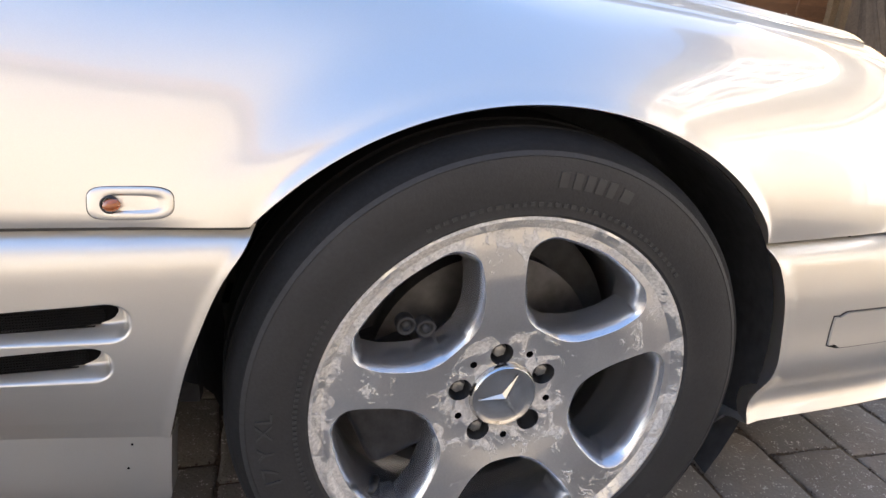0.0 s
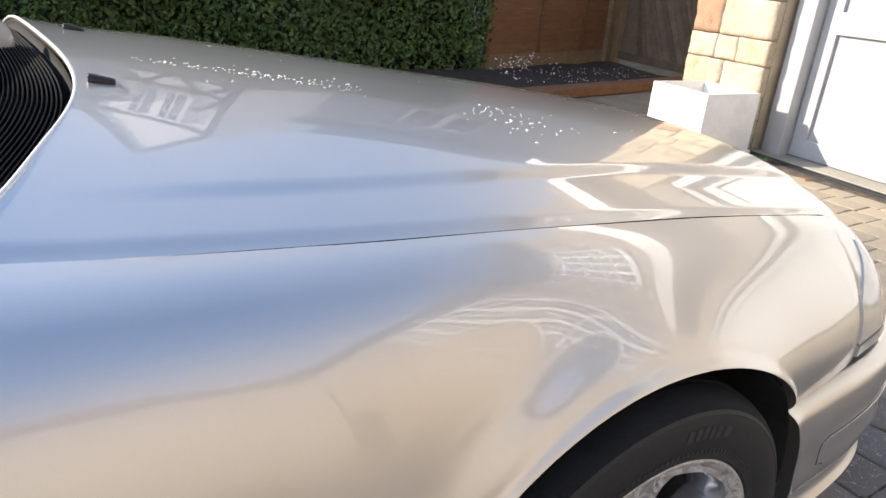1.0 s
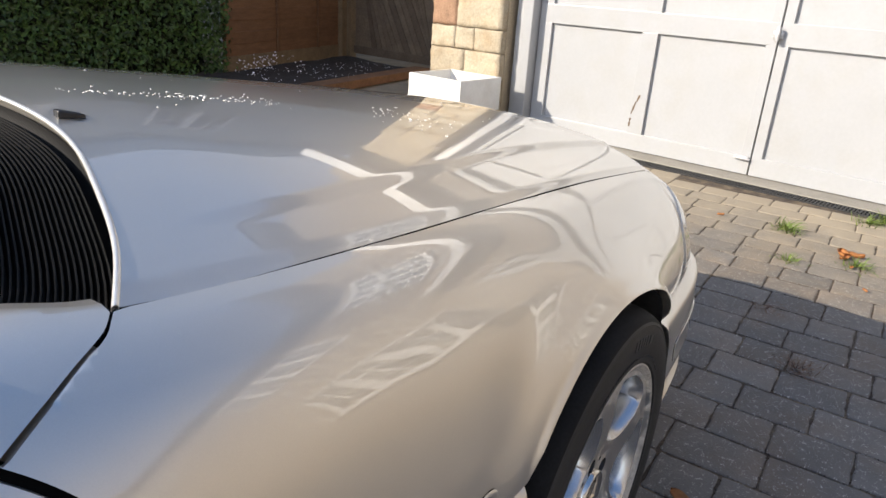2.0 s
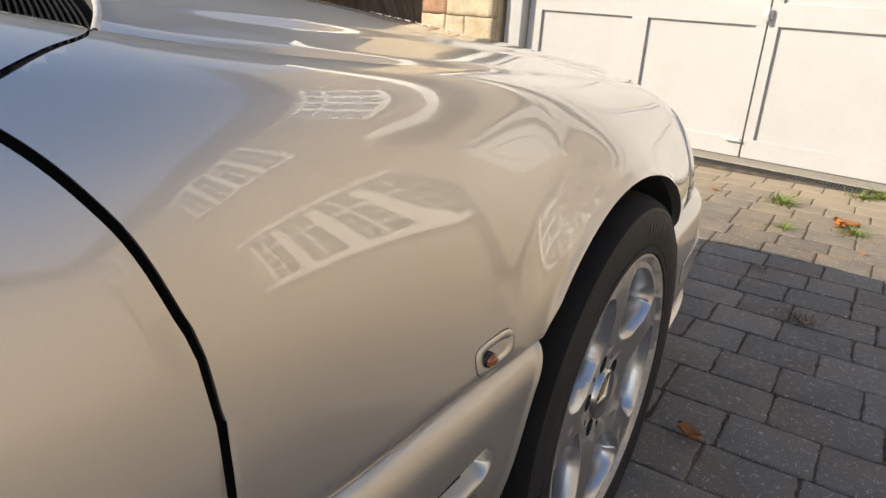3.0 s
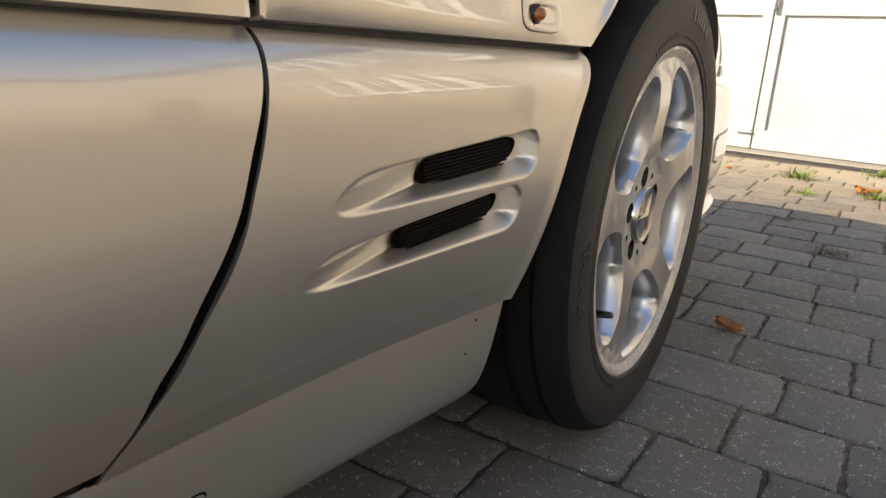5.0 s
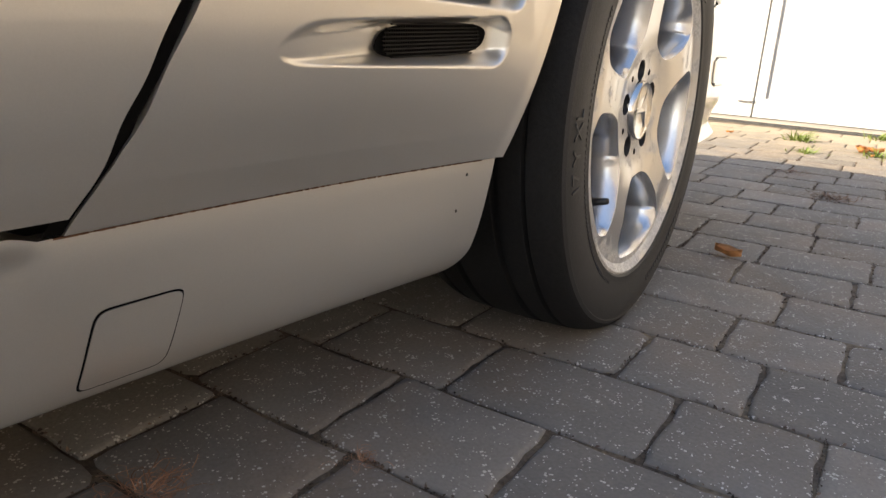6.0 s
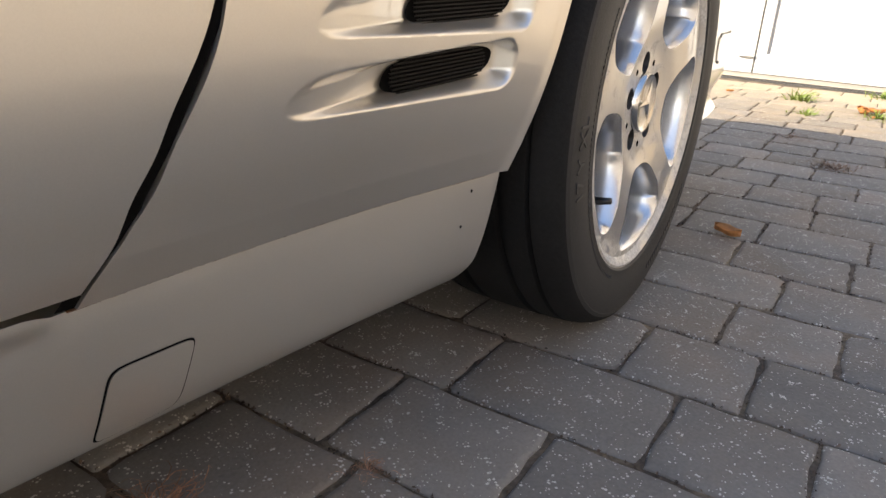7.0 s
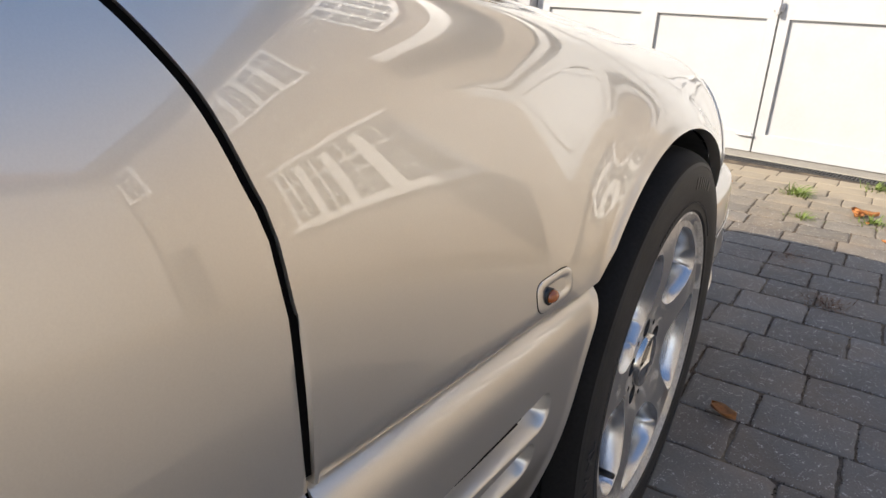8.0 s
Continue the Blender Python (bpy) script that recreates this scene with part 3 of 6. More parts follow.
def bumper():
    for side in (1, -1):
        grid = []
        n, m = 90, 60
        for i in range(n + 1):
            row = []
            for j in range(m + 1):
                z = 0.165 + 0.328 * j / m
                s0 = 0.34
                # the arch's edge
                k = max(0.0, 1 - ((z - 0.318) / 0.36) ** 2)
                s0 = (0.012 + 0.385 * math.sqrt(k)) - 0.012 if z > 0.30 else 0.385 - 0.9 * (0.30 - z) ** 1.5
                s = s0 + (1.355 - s0) * (i / n) ** 1.3
                p = bumper_point(s, z)
                p += Vector((0, 1, 0)) * (-0.004 * math.exp(-((s - s0) / 0.015) ** 2))
                if side < 0:
                    p.y = 2 * YC - p.y
                row.append(p)
            grid.append(row)
        skin("bumper", grid, TRIM, car, "silver front bumper with an inset corner pad", fold=0.03, inward=lambda p: (0.12, side, 0) if p.x < 0.5 else (-0.6, 0.6 * side, 0))
    for name, grow, off, mat in (("bumper_groove", 0.0022, 0.0008, BLACK_PLASTIC), ("bumper_pad", 0.0, 0.0030, TRIM)):
        grid = []
        for i in range(31):
            row = []
            for j in range(11):
                u, w = i / 30, j / 10
                s = 0.472 - grow + (0.62 + 2 * grow) * u
                z = 0.338 - grow + (0.054 + 2 * grow) * w
                if u < 0.01 and min(w, 1 - w) < 0.01:
                    s += 0.010
                    z += (0.5 - w) * 0.012
                p = bumper_point(s, z)
                x, y = BUMP(s)
                x2, y2 = BUMP(s + 0.01)
                out = Vector((y2 - y, -(x2 - x), 0)).normalized()
                row.append(p + out * off)
            grid.append(row)
        skin(name, grid, mat, car, "", fold=0.004, inward=(-0.5, 0.8, 0))


def lamp_edge(z):
    return 0.576 + 0.088 * max(0.0, (z - 0.612) / 0.083)


def lamp_patch(name, z0, z1, back, out, mat, side, parent, label="", fold=0.012):
    grid = []
    for i in range(49):
        row = []
        for j in range(25):
            z = z0 + (z1 - z0) * j / 24
            s0 = lamp_edge(z) - back
            s = s0 + (1.0 - s0) * i / 48
            p = flank(s, v_at(s, z)) + Vector((0.7, -0.7, 0)) * out
            if side < 0:
                p.y = 2 * YC - p.y
            row.append(p)
        grid.append(row)
    return skin(name, grid, mat, parent, label, fold=fold, inward=(-0.5, 0.6 * side, 0))


def headlamp():
    for side in (1, -1):
        lamp = lamp_patch("headlamp", 0.505, 0.692, 0.0035, -0.004, DARK, side, car, "pale headlamp in a dark seal")
        lamp_patch("lens", 0.533, 0.689, 0.0, 0.003, LENS, side, lamp, "ribbed pale headlamp lens")
        lamp_patch("lamp_trim", 0.507, 0.529, 0.0, 0.004, GREY_PLASTIC, side, lamp, "grey strip below the lens")


def front_grille():
    grid = []
    for i in range(31):
        y = 0.52 + 0.62 * i / 30
        row = []
        for j in range(9):
            z = 0.49 + 0.20 * j / 8
            row.append((0.845 - 0.3 * (z - 0.49) ** 1.5 - 0.06 * ((y - YC) / 0.31) ** 2, y, z))
        grid.append(row)
    skin("front_grille", grid, BLACK_PLASTIC, car, "black slatted radiator grille", fold=0.02, inward=(-1, 0, 0))


def shell():
    """The parts of the body out of view: the far flank, the tail, the underside and the wheel arch's lining."""
    grid = []
    for i in range(60):
        s = -3.2 + (0.62 + 3.2) * i / 59
        grid.append([(flank(s, v).x, 2 * YC - flank(s, v).y, flank(s, v).z) for v in [k / 14 for k in range(15)]])
    skin("far_flank", grid, PAINT, car, "", fold=0.016, inward=(0, -1, 0))
    grid = []
    for i in range(30):
        s = -3.2 + (0.62 + 3.2) * i / 29
        grid.append([(s, 2 * YC - clad_y(max(s, -0.6), z), z) for z in (0.2, 0.3, 0.36, 0.44, 0.5, 0.53, 0.545)])
    skin("far_cladding", grid, TRIM, car, "", fold=0.016, inward=(0, -1, 0))
    # near flank behind the door
    grid = []
    for i in range(40):
        s = -3.2 + 1.2 * i / 39
        low = [(s, clad_y(s, z), z) for z in (0.298, 0.33, 0.36, 0.40, 0.44, 0.49, 0.52, 0.54)]
        grid.append(low + [tuple(flank(s, v)) for v in [k / 14 for k in range(15)]])
    skin("rear_quarter", grid, PAINT, car, "", fold=0.016, inward=(0, 1, 0))
    # rear deck and tail
    grid = []
    for i in range(20):
        s = -3.2 + 0.95 * i / 19
        grid.append([(s, 0.1 + 1.46 * k / 20, 0.90 + 0.035 * math.sin(math.pi * k / 20)) for k in range(21)])
    skin("boot_lid", grid, PAINT, car, "", fold=0.016, inward=(0, 0, -1))
    grid = []
    for k in range(21):
        y = 0.02 + 1.62 * k / 20
        grid.append([(-3.2 - 0.12 * math.sin(math.pi * j / 8) * (1 - 0.5 * abs(k / 10 - 1) ** 3), y, 0.25 + 0.66 * j / 8) for j in range(9)])
    skin("tail", grid, PAINT, car, "", fold=0.016, inward=(1, 0, 0))
    # the underside
    b = box(-3.15, 0.78, 0.33, 1.33, 0.17, 0.30, 0.02)
    part("underbody", b, LINER, car, smooth=False)
    for side in (1, -1):
        b = box(-2.1, -0.47, 0.075, 0.33, 0.165, 0.27, 0.01)
        if side < 0:
            bmesh.ops.transform(b, matrix=Matrix.Translation((0, 2 * YC, 0)) @ Matrix.Diagonal((1, -1, 1, 1)), verts=b.verts)
        part("floor_edge", b, LINER, car, smooth=False)
    for x0, x1, z0, z1 in ((-0.85, -0.375, 0.25, 0.79), (-0.375, 0.20, 0.690, 0.735)):
        part("inner_wing", box(x0, x1, 0.135 + 0.06 * (x0 > -0.5), 0.16 + 0.06 * (x0 > -0.5), z0, z1), LINER, car, smooth=False)
    # the lining: a half barrel with an inner wall
    bm = bmesh.new()
    ring = []
    for i in range(41):
        a = math.radians(-32 + 244 * i / 40)
        x, z = ARCH_X + 0.386 * math.cos(a), 0.318 + 0.346 * math.sin(a)
        ring.append([bm.verts.new((x, y, z)) for y in (BASE(x) + 0.022 - 0.022 * ease(0.12, 0.30, x) + 0.17 * ease(168, 196, math.degrees(a)), BASE(x) + 0.06 + 0.17 * ease(168, 196, math.degrees(a)), 0.30, 0.40)])
    for a, b in zip(ring, ring[1:]):
        for k in range(3):
            bm.faces.new((a[k], a[k + 1], b[k + 1], b[k]))
    mid = bm.verts.new((ARCH_X, 0.40, 0.318))
    for a, b in zip(ring, ring[1:]):
        bm.faces.new((a[3], mid, b[3]))
    part("arch_liner", bm, LINER, car, "black wheel-arch liner")


fender()
bonnet()
patch("door_skin", -2.0, -0.7145, 320, lambda s: 0.0, lambda s: min(0.985, v_at(s, DOOR_Z(max(s + 0.0030, -0.95)) - 0.0015)), 60, PAINT, "silver door skin")
patch("scuttle_corner", -1.0, -0.692, 60, lambda s: v_in(s, SCUTTLE_Y(s) + 0.003), lambda s: v_in(s, 0.162 - 0.018 * ease(-0.77, -0.70, s)), 60, PAINT, "silver panel at the foot of the windscreen pillar")
cladding()
door_cladding()
sill()
sill_cover()
bumper()
headlamp()
front_grille()
shell()

# near-black backing close behind the shut lines: the gaps' shade as colour
bm = bmesh.new()
pts = [(CLAD_DOOR(z), clad_y(CLAD_DOOR(z), z), z) for z in (0.542, 0.525, 0.50, 0.47, 0.44, 0.41, 0.38, 0.355, 0.33, 0.31, 0.293)]
for a, b in zip(pts, pts[1:]):
    bm.faces.new([bm.verts.new(p) for p in ((a[0] - 0.008, a[1] + 0.003, a[2]), (a[0] + 0.008, a[1] + 0.003, a[2]), (b[0] + 0.008, b[1] + 0.003, b[2]), (b[0] - 0.008, b[1] + 0.003, b[2]))])
SHUT = smoothline([(0.542, -0.712), (0.6, -0.712), (0.65, -0.714), (0.68, -0.718), (0.71, -0.724), (0.74, -0.734), (0.763, -0.743), (0.78, -0.753), (0.8, -0.7673), (0.82, -0.7867), (0.836, -0.8077), (0.85, -0.83), (0.866, -0.86)])
for z in np.arange(0.55, 0.855, 0.01):
    x, x2 = SHUT(z), SHUT(z + 0.01)
    p, q = flank(x, v_at(x, z)), flank(x2, v_at(x2, z + 0.01))
    inn = Vector((0, 0.0035, -0.001))
    bm.faces.new([bm.verts.new(p + inn + Vector((d, 0, 0))) for d in (-0.010, 0.010)] + [bm.verts.new(q + inn + Vector((d, 0, 0))) for d in (0.010, -0.010)])
part("shut_line_seal", bm, DARK, car, "near-black strip that paints the shade in the shut lines", smooth=False)
# near-black strip just under the bonnet's gap, painting its shade
bm = bmesh.new()
row = []
for i in range(60):
    x = -0.715 + 1.30 * i / 59
    y, z = GAP(x)
    thin = 1 - 0.75 * ease(0.50, 0.56, x)
    row.append([bm.verts.new((x, y - 0.006 * thin, z - 0.0045 - 0.004 * (1 - thin))), bm.verts.new((x, y + 0.011 * thin, z - 0.0040 - 0.004 * (1 - thin)))])
for a, b in zip(row, row[1:]):
    bm.faces.new((a[0], a[1], b[1], b[0]))
part("bonnet_seal", bm, DARK, car, "", smooth=False)
# dark grey strip for the shadow line between fender and cladding
bm = bmesh.new()
row = []
for i in range(40):
    x = -2.0 + 1.71 * i / 39
    row.append([bm.verts.new((x, BASE(x) + 0.012, z)) for z in (0.525, 0.555)])
for a, b in zip(row, row[1:]):
    bm.faces.new((a[0], a[1], b[1], b[0]))
part("cladding_seal", bm, LINER, car, "", smooth=False)


# side repeater
def repeater():
    base = Vector((-0.394, 0, 0.5655))

    def skin_y(x, z):
        return flank(x, v_at(x, max(z, 0.548))).y

    def rings(rows, n=44, cap=True):
        bm = bmesh.new()
        made = []
        for dx, off, w, h in rows:
            ring = []
            for k in range(n):
                a = 2 * math.pi * k / n
                c, t = math.cos(a), math.sin(a)
                x = base.x + dx + math.copysign(abs(c) ** (0.55 if c > 0 else 0.35), c) * w
                z = base.z + math.copysign(abs(t) ** 0.6, t) * h
                ring.append(bm.verts.new((x, skin_y(x, z) + off, z)))
            made.append(ring)
        for a, b in zip(made, made[1:]):
            for k in range(n):
                bm.faces.new((a[k], a[(k + 1) % n], b[(k + 1) % n], b[k]))
        if cap:
            bm.faces.new(made[-1])
        return bm
    ob = part("side_repeater", rings(((0, 0.004, 0.0372, 0.0152), (0, -0.0008, 0.0369, 0.0149), (0, -0.0017, 0.0357, 0.0138), (0.004, -0.0016, 0.0270, 0.0094), (0.0035, -0.0008, 0.0245, 0.0078), (0.001, 0.0010, 0.0200, 0.0058))), PAINT, car, "silver side repeater housing with a hollow for the bulb", sharp=45)
    # a thin near-black ring paints the housing's shadow on the fender
    part("gasket", rings(((-0.0003, 0.003, 0.0376, 0.0155), (-0.0003, -0.0002, 0.0375, 0.0154), (0, -0.0003, 0.0370, 0.0150)), cap=False), DARK, ob, "dark ring that paints the thin shadow round the housing", smooth=False)
    y = skin_y(-0.411, 0.565)
    bm = bmesh.new()
    bmesh.ops.create_uvsphere(bm, u_segments=20, v_segments=12, radius=1)
    bmesh.ops.transform(bm, matrix=Matrix.Translation((-0.4095, y - 0.0040, 0.5648)) @ Matrix.Rotation(radians(-12), 4, "Y") @ Matrix.Diagonal((0.0082, 0.0066, 0.0064, 1)), verts=bm.verts)
    bulb = part("repeater_bulb", bm, AMBER, ob, "amber bulb")
    bm = lathe([(0.0062, 0.002), (0.0082, 0.001), (0.0084, -0.004), (0.0068, -0.0048), (0.0062, 0.0)], 24)
    bmesh.ops.translate(bm, vec=(-0.4115, y - 0.0005, 0.5648), verts=bm.verts)
    part("bulb_holder", bm, BLACK_PLASTIC, bulb, "black bulb holder")


repeater()
# rust along the seam over the sill, and two chips by the wheel
SEAM_RUST = material("seam_rust", (0.12, 0.055, 0.025), rough=0.9, vary=0.4, scale=90, fine=300)
bm = bmesh.new()
rs = random.Random(5)
for k in range(128):
    x = -0.80 + 0.0031 * k
    h = rs.uniform(0.0002, 0.0006)
    box(x, x + 0.0033, sill_y(x, 0.2905) - 0.0004, sill_y(x, 0.2905) + 0.002, 0.2906 - h, 0.2906 + h, bm=bm)
part("seam_rust", bm, SEAM_RUST, car, "thin brown rust line along the seam over the sill", smooth=False)
for x, z in ((-0.424, 0.2785), (-0.432, 0.243)):
    bm = bmesh.new()
    bmesh.ops.create_icosphere(bm, subdivisions=1, radius=1, matrix=Matrix.Translation((x, sill_y(x, z) - 0.0002, z)) @ Matrix.Diagonal((0.0016, 0.0007, 0.0018, 1)))
    part("stone_chip", bm, DARK, car, "small dark stone chip on the sill")
# rust on the arch's top
RUST = material("rust", (0.22, 0.09, 0.03), rough=0.9, vary=0.4, scale=80, fine=300, bump=0.001, bump_scale=200)
bm = bmesh.new()
for k in range(14):
    x = 0.02 + 0.07 * random.random()
    p = flank(x, v_at(x, arch_z(x)))
    bmesh.ops.create_icosphere(bm, subdivisions=1, radius=1, matrix=Matrix.Translation((x, p.y - 0.0040 + 0.003 * random.random(), arch_z(x) + 0.0002)) @ Matrix.Diagonal((0.006, 0.0016, 0.0014, 1)))
part("rust_spot", bm, RUST, car, "brown rust blister on the arch lip")

# pale dried specks on the bonnet
SPECK = material("dried_speck", (0.85, 0.85, 0.83), rough=0.6, vary=0.1)
bm = bmesh.new()
rs = random.Random(21)
for k in range(190):
    if k < 115:
        f = rs.random()
        x, y = -0.50 + 0.34 * f + rs.gauss(0, 0.010), 0.672 - 0.030 * f + rs.gauss(0, 0.008 + 0.010 * f)
    elif k < 170:
        x, y = rs.gauss(0.10, 0.05), rs.gauss(0.555, 0.045)
    else:
        x, y = rs.uniform(-0.5, 0.6), rs.uniform(0.35, 0.95)
    r = rs.choice((0.0007, 0.0008, 0.0010, 0.0014, 0.0022))
    bmesh.ops.create_icosphere(bm, subdivisions=1, radius=1, matrix=Matrix.Translation((x, y, bonnet_z(x, y) + 0.0003)) @ Matrix.Rotation(rs.uniform(0, 3), 4, "Z") @ Matrix.Diagonal((r * rs.uniform(1, 2), r, 0.0007, 1)))
tagged(part("dried_speck", bm, SPECK, car, "small pale dried specks"), kind="stuff")

# washer jets
for x, y in ((-0.548, 0.53), (-0.580, 0.94)):
    bm = box(-0.016, 0.016, -0.0085, 0.0085, -0.005, 0.008, 0.0035, 3)
    for v in bm.verts:
        if v.co.z > 0 and v.co.x > 0:
            v.co.z *= 1 - 0.8 * v.co.x / 0.016
    bmesh.ops.transform(bm, matrix=Matrix.Translation((x, y, hood_z(x, y) + 0.002)) @ Matrix.Rotation(radians(4), 4, "Y"), verts=bm.verts)
    part("washer_jet", bm, BLACK_PLASTIC, car, "black washer jet")


# windscreen, scuttle and what shows of the cabin
def cabin():
    # the scuttle: a hollow behind the bonnet's edge with a row of thin blades standing in it
    bm = bmesh.new()
    rows = []
    for i in range(61):
        q = -1 + 2 * i / 60
        x, y = BONNET_REAR(q) - 0.004, YC + q * (YC - 0.105)
        z = hood_z(x, y)
        rows.append([bm.verts.new((x - d, y, z - 0.010 - drop + 0.10 * d)) for d, drop in ((0, 0), (0.004, 0.030), (0.05, 0.036), (0.10, 0.034), (0.15, 0.020), (0.175, 0.0))])
    for a, b in zip(rows, rows[1:]):
        for k in range(5):
            bm.faces.new((a[k], a[k + 1], b[k + 1], b[k]))
    scuttle = part("scuttle_panel", bm, SCUTTLE, car, "black plastic scuttle panel")
    for k in range(24):
        bm = bmesh.new()
        ring = []
        for i in range(49):
            q = -0.97 + 1.94 * i / 48
            x, y = BONNET_REAR(q) - 0.018 - 0.0050 * k, YC + q * (YC - 0.115 - 0.001 * k)
            z = hood_z(BONNET_REAR(q), y) - 0.018 + 0.0005 * k
            ring.append([bm.verts.new((x + ox, y, z + oz)) for ox, oz in ((-0.0030, -0.012), (0.0006, 0.0), (-0.0008, 0.0004), (-0.0044, -0.012))])
        for a, b in zip(ring, ring[1:]):
            for c in range(4):
                bm.faces.new((a[c], a[(c + 1) % 4], b[(c + 1) % 4], b[c]))
        part("grille_blade", bm, SCUTTLE, scuttle, smooth=False)
    grid = []
    for i in range(41):
        q = -1 + 2 * i / 40
        x = BONNET_REAR(q) - 0.165 + 0.035 * abs(q) ** 3
        z = hood_z(BONNET_REAR(q), YC + q * (YC - 0.13)) + 0.012
        row = []
        for k in range(13):
            f = k / 12
            row.append((x - 0.62 * f - 0.10 * f * f - 0.05 * abs(q) ** 2 * f, YC + q * (YC - 0.13 - 0.10 * f), z + 0.40 * f - 0.07 * f * f))
        grid.append(row)
    ob = skin("windscreen", grid, GLASS, car, "clear curved windscreen", fold=0)
    ob.visible_shadow = False
    ob.modifiers.new("thickness", "SOLIDIFY").thickness = 0.005
    bm = bmesh.new()
    for edge in (grid[0], grid[-1], [r[-1] for r in grid]):
        ring = []
        for p in edge:
            p = Vector(p)
            ring.append([bm.verts.new(p + Vector(o)) for o in ((0.008, -0.010, 0.006), (0.008, 0.010, 0.006), (-0.012, 0.010, -0.012), (-0.012, -0.010, -0.012))])
        for a, b in zip(ring, ring[1:]):
            for k in range(4):
                bm.faces.new((a[k], a[(k + 1) % 4], b[(k + 1) % 4], b[k]))
    part("windscreen_frame", bm, BLACK_PLASTIC, car, "black windscreen frame")
    # the wiper that lies along the foot of the glass
    bm = bmesh.new()
    ring = []
    for i in range(25):
        f = i / 24
        x, y = -0.690 - 0.075 * f - 0.02 * math.sin(math.pi * f), 0.80 - 0.56 * f
        z = hood_z(-0.6, y) + 0.010 + 0.010 * math.sin(math.pi * f)
        w, h = 0.015 - 0.008 * f, 0.011 - 0.005 * f
        ring.append([bm.verts.new((x + w * math.cos(t), y + 0.35 * w * math.cos(t), z + h * math.sin(t))) for t in [math.pi * k / 5 for k in range(10)]])
    for a, b in zip(ring, ring[1:]):
        for k in range(10):
            bm.faces.new((a[k], a[(k + 1) % 10], b[(k + 1) % 10], b[k]))
    bm.faces.new(ring[0]), bm.faces.new(ring[-1])
    arm = part("wiper_arm", bm, BLACK_PLASTIC, car, "black wiper arm")
    bm = lathe([(0.0, -0.030), (0.016, -0.028), (0.026, -0.016), (0.030, 0.0), (0.030, 0.03)], 28)
    bmesh.ops.transform(bm, matrix=Matrix.Translation((-0.688, 0.80, hood_z(-0.6, 0.80) - 0.004)) @ Matrix.Rotation(radians(-90), 4, "X"), verts=bm.verts)
    part("pivot_cap", bm, GREY_PLASTIC, arm, "grey wiper pivot cap")
    # the bonnet's rolled rear edge; its pale colour paints the sky's glint
    bm = bmesh.new()
    ring = []
    for i in range(81):
        q = -1 + 2 * i / 80
        x = BONNET_REAR(q) - 0.001
        y = YC + q * (YC - GAP(x)[0] - 0.003)
        o = Vector((x, y, hood_z(x, y) - 0.003))
        ring.append([bm.verts.new(o + Vector((0.0032 * math.cos(t), 0, 0.0032 * math.sin(t)))) for t in [math.pi * k / 5 for k in range(10)]])
    for a, b in zip(ring, ring[1:]):
        for k in range(10):
            bm.faces.new((a[k], a[(k + 1) % 10], b[(k + 1) % 10], b[k]))
    part("bonnet_rear_edge", bm, EDGE_GLINT, car, "rolled rear edge of the bonnet with its glint put into the colour")
    # dashboard
    grid = []
    for i in range(25):
        x = -0.86 - 0.50 * i / 24
        f = i / 24
        grid.append([(x, 0.16 + 1.34 * j / 20, 0.90 + 0.03 * math.sin(math.pi * j / 20) - 0.35 * max(0, f - 0.55) ** 1.3 * 2 + 0.035 * math.exp(-((j / 20 - 0.27) / 0.1) ** 2) * ease(0.2, 0.5, f)) for j in range(21)])
    skin("dashboard", grid, DASH, car, "black dashboard with instrument hood", fold=0.3, inward=(0, 0, -1))
    for y in (0.42, 1.22):
        seat = box(-1.95, -1.45, y - 0.24, y + 0.24, 0.35, 0.52, 0.06, 4)
        part("seat_cushion", seat, LEATHER, car, "black leather seat")
        back = box(-2.05, -1.92, y - 0.24, y + 0.24, 0.5, 1.12, 0.06, 4, turn=Matrix.Rotation(radians(-12), 4, "Y"))
        part("seat_back", back, LEATHER, car)
    # the steering wheel
    bm = bmesh.new()
    ring = []
    for i in range(48):
        a = 2 * math.pi * i / 48
        c = []
        for k in range(10):
            b = 2 * math.pi * k / 10
            r = 0.185 + 0.015 * math.cos(b)
            c.append(bm.verts.new((0.016 * math.sin(b), r * math.cos(a), r * math.sin(a))))
        ring.append(c)
    for i in range(48):
        a, b = ring[i], ring[(i + 1) % 48]
        for k in range(10):
            bm.faces.new((a[k], a[(k + 1) % 10], b[(k + 1) % 10], b[k]))
    box(-0.012, 0.012, -0.17, 0.17, -0.025, 0.02, 0.006, 2, bm=bm)
    box(-0.012, 0.012, -0.02, 0.02, -0.17, 0.0, 0.006, 2, bm=bm)
    box(-0.02, 0.03, -0.065, 0.065, -0.07, 0.05, 0.02, 3, bm=bm)
    bmesh.ops.transform(bm, matrix=Matrix.Translation((-1.40, 0.45, 0.80)) @ Matrix.Rotation(radians(25), 4, "Y"), verts=bm.verts)
    part("steering_wheel", bm, LEATHER, car, "black steering wheel")
    # cloth roof
    grid = []
    for i in range(31):
        f = i / 30
        x = -1.50 - 1.0 * f
        grid.append([(x - 0.05 * abs(q) ** 2, YC + q * 0.60 * (1 + 0.12 * f), 1.285 - 0.06 * q * q - 0.42 * max(0, f - 0.35) ** 1.8 + 0.01 * f) for q in [k / 10 - 1 for k in range(21)]])
    skin("soft_top", grid, LEATHER, car, "black cloth soft top", fold=0.02, inward=(0, 0, -1))
    b = box(-2.3, -0.8, 0.12, 1.54, 0.28, 0.33, 0.01)
    part("cabin_floor", b, LEATHER, car, smooth=False)


cabin()


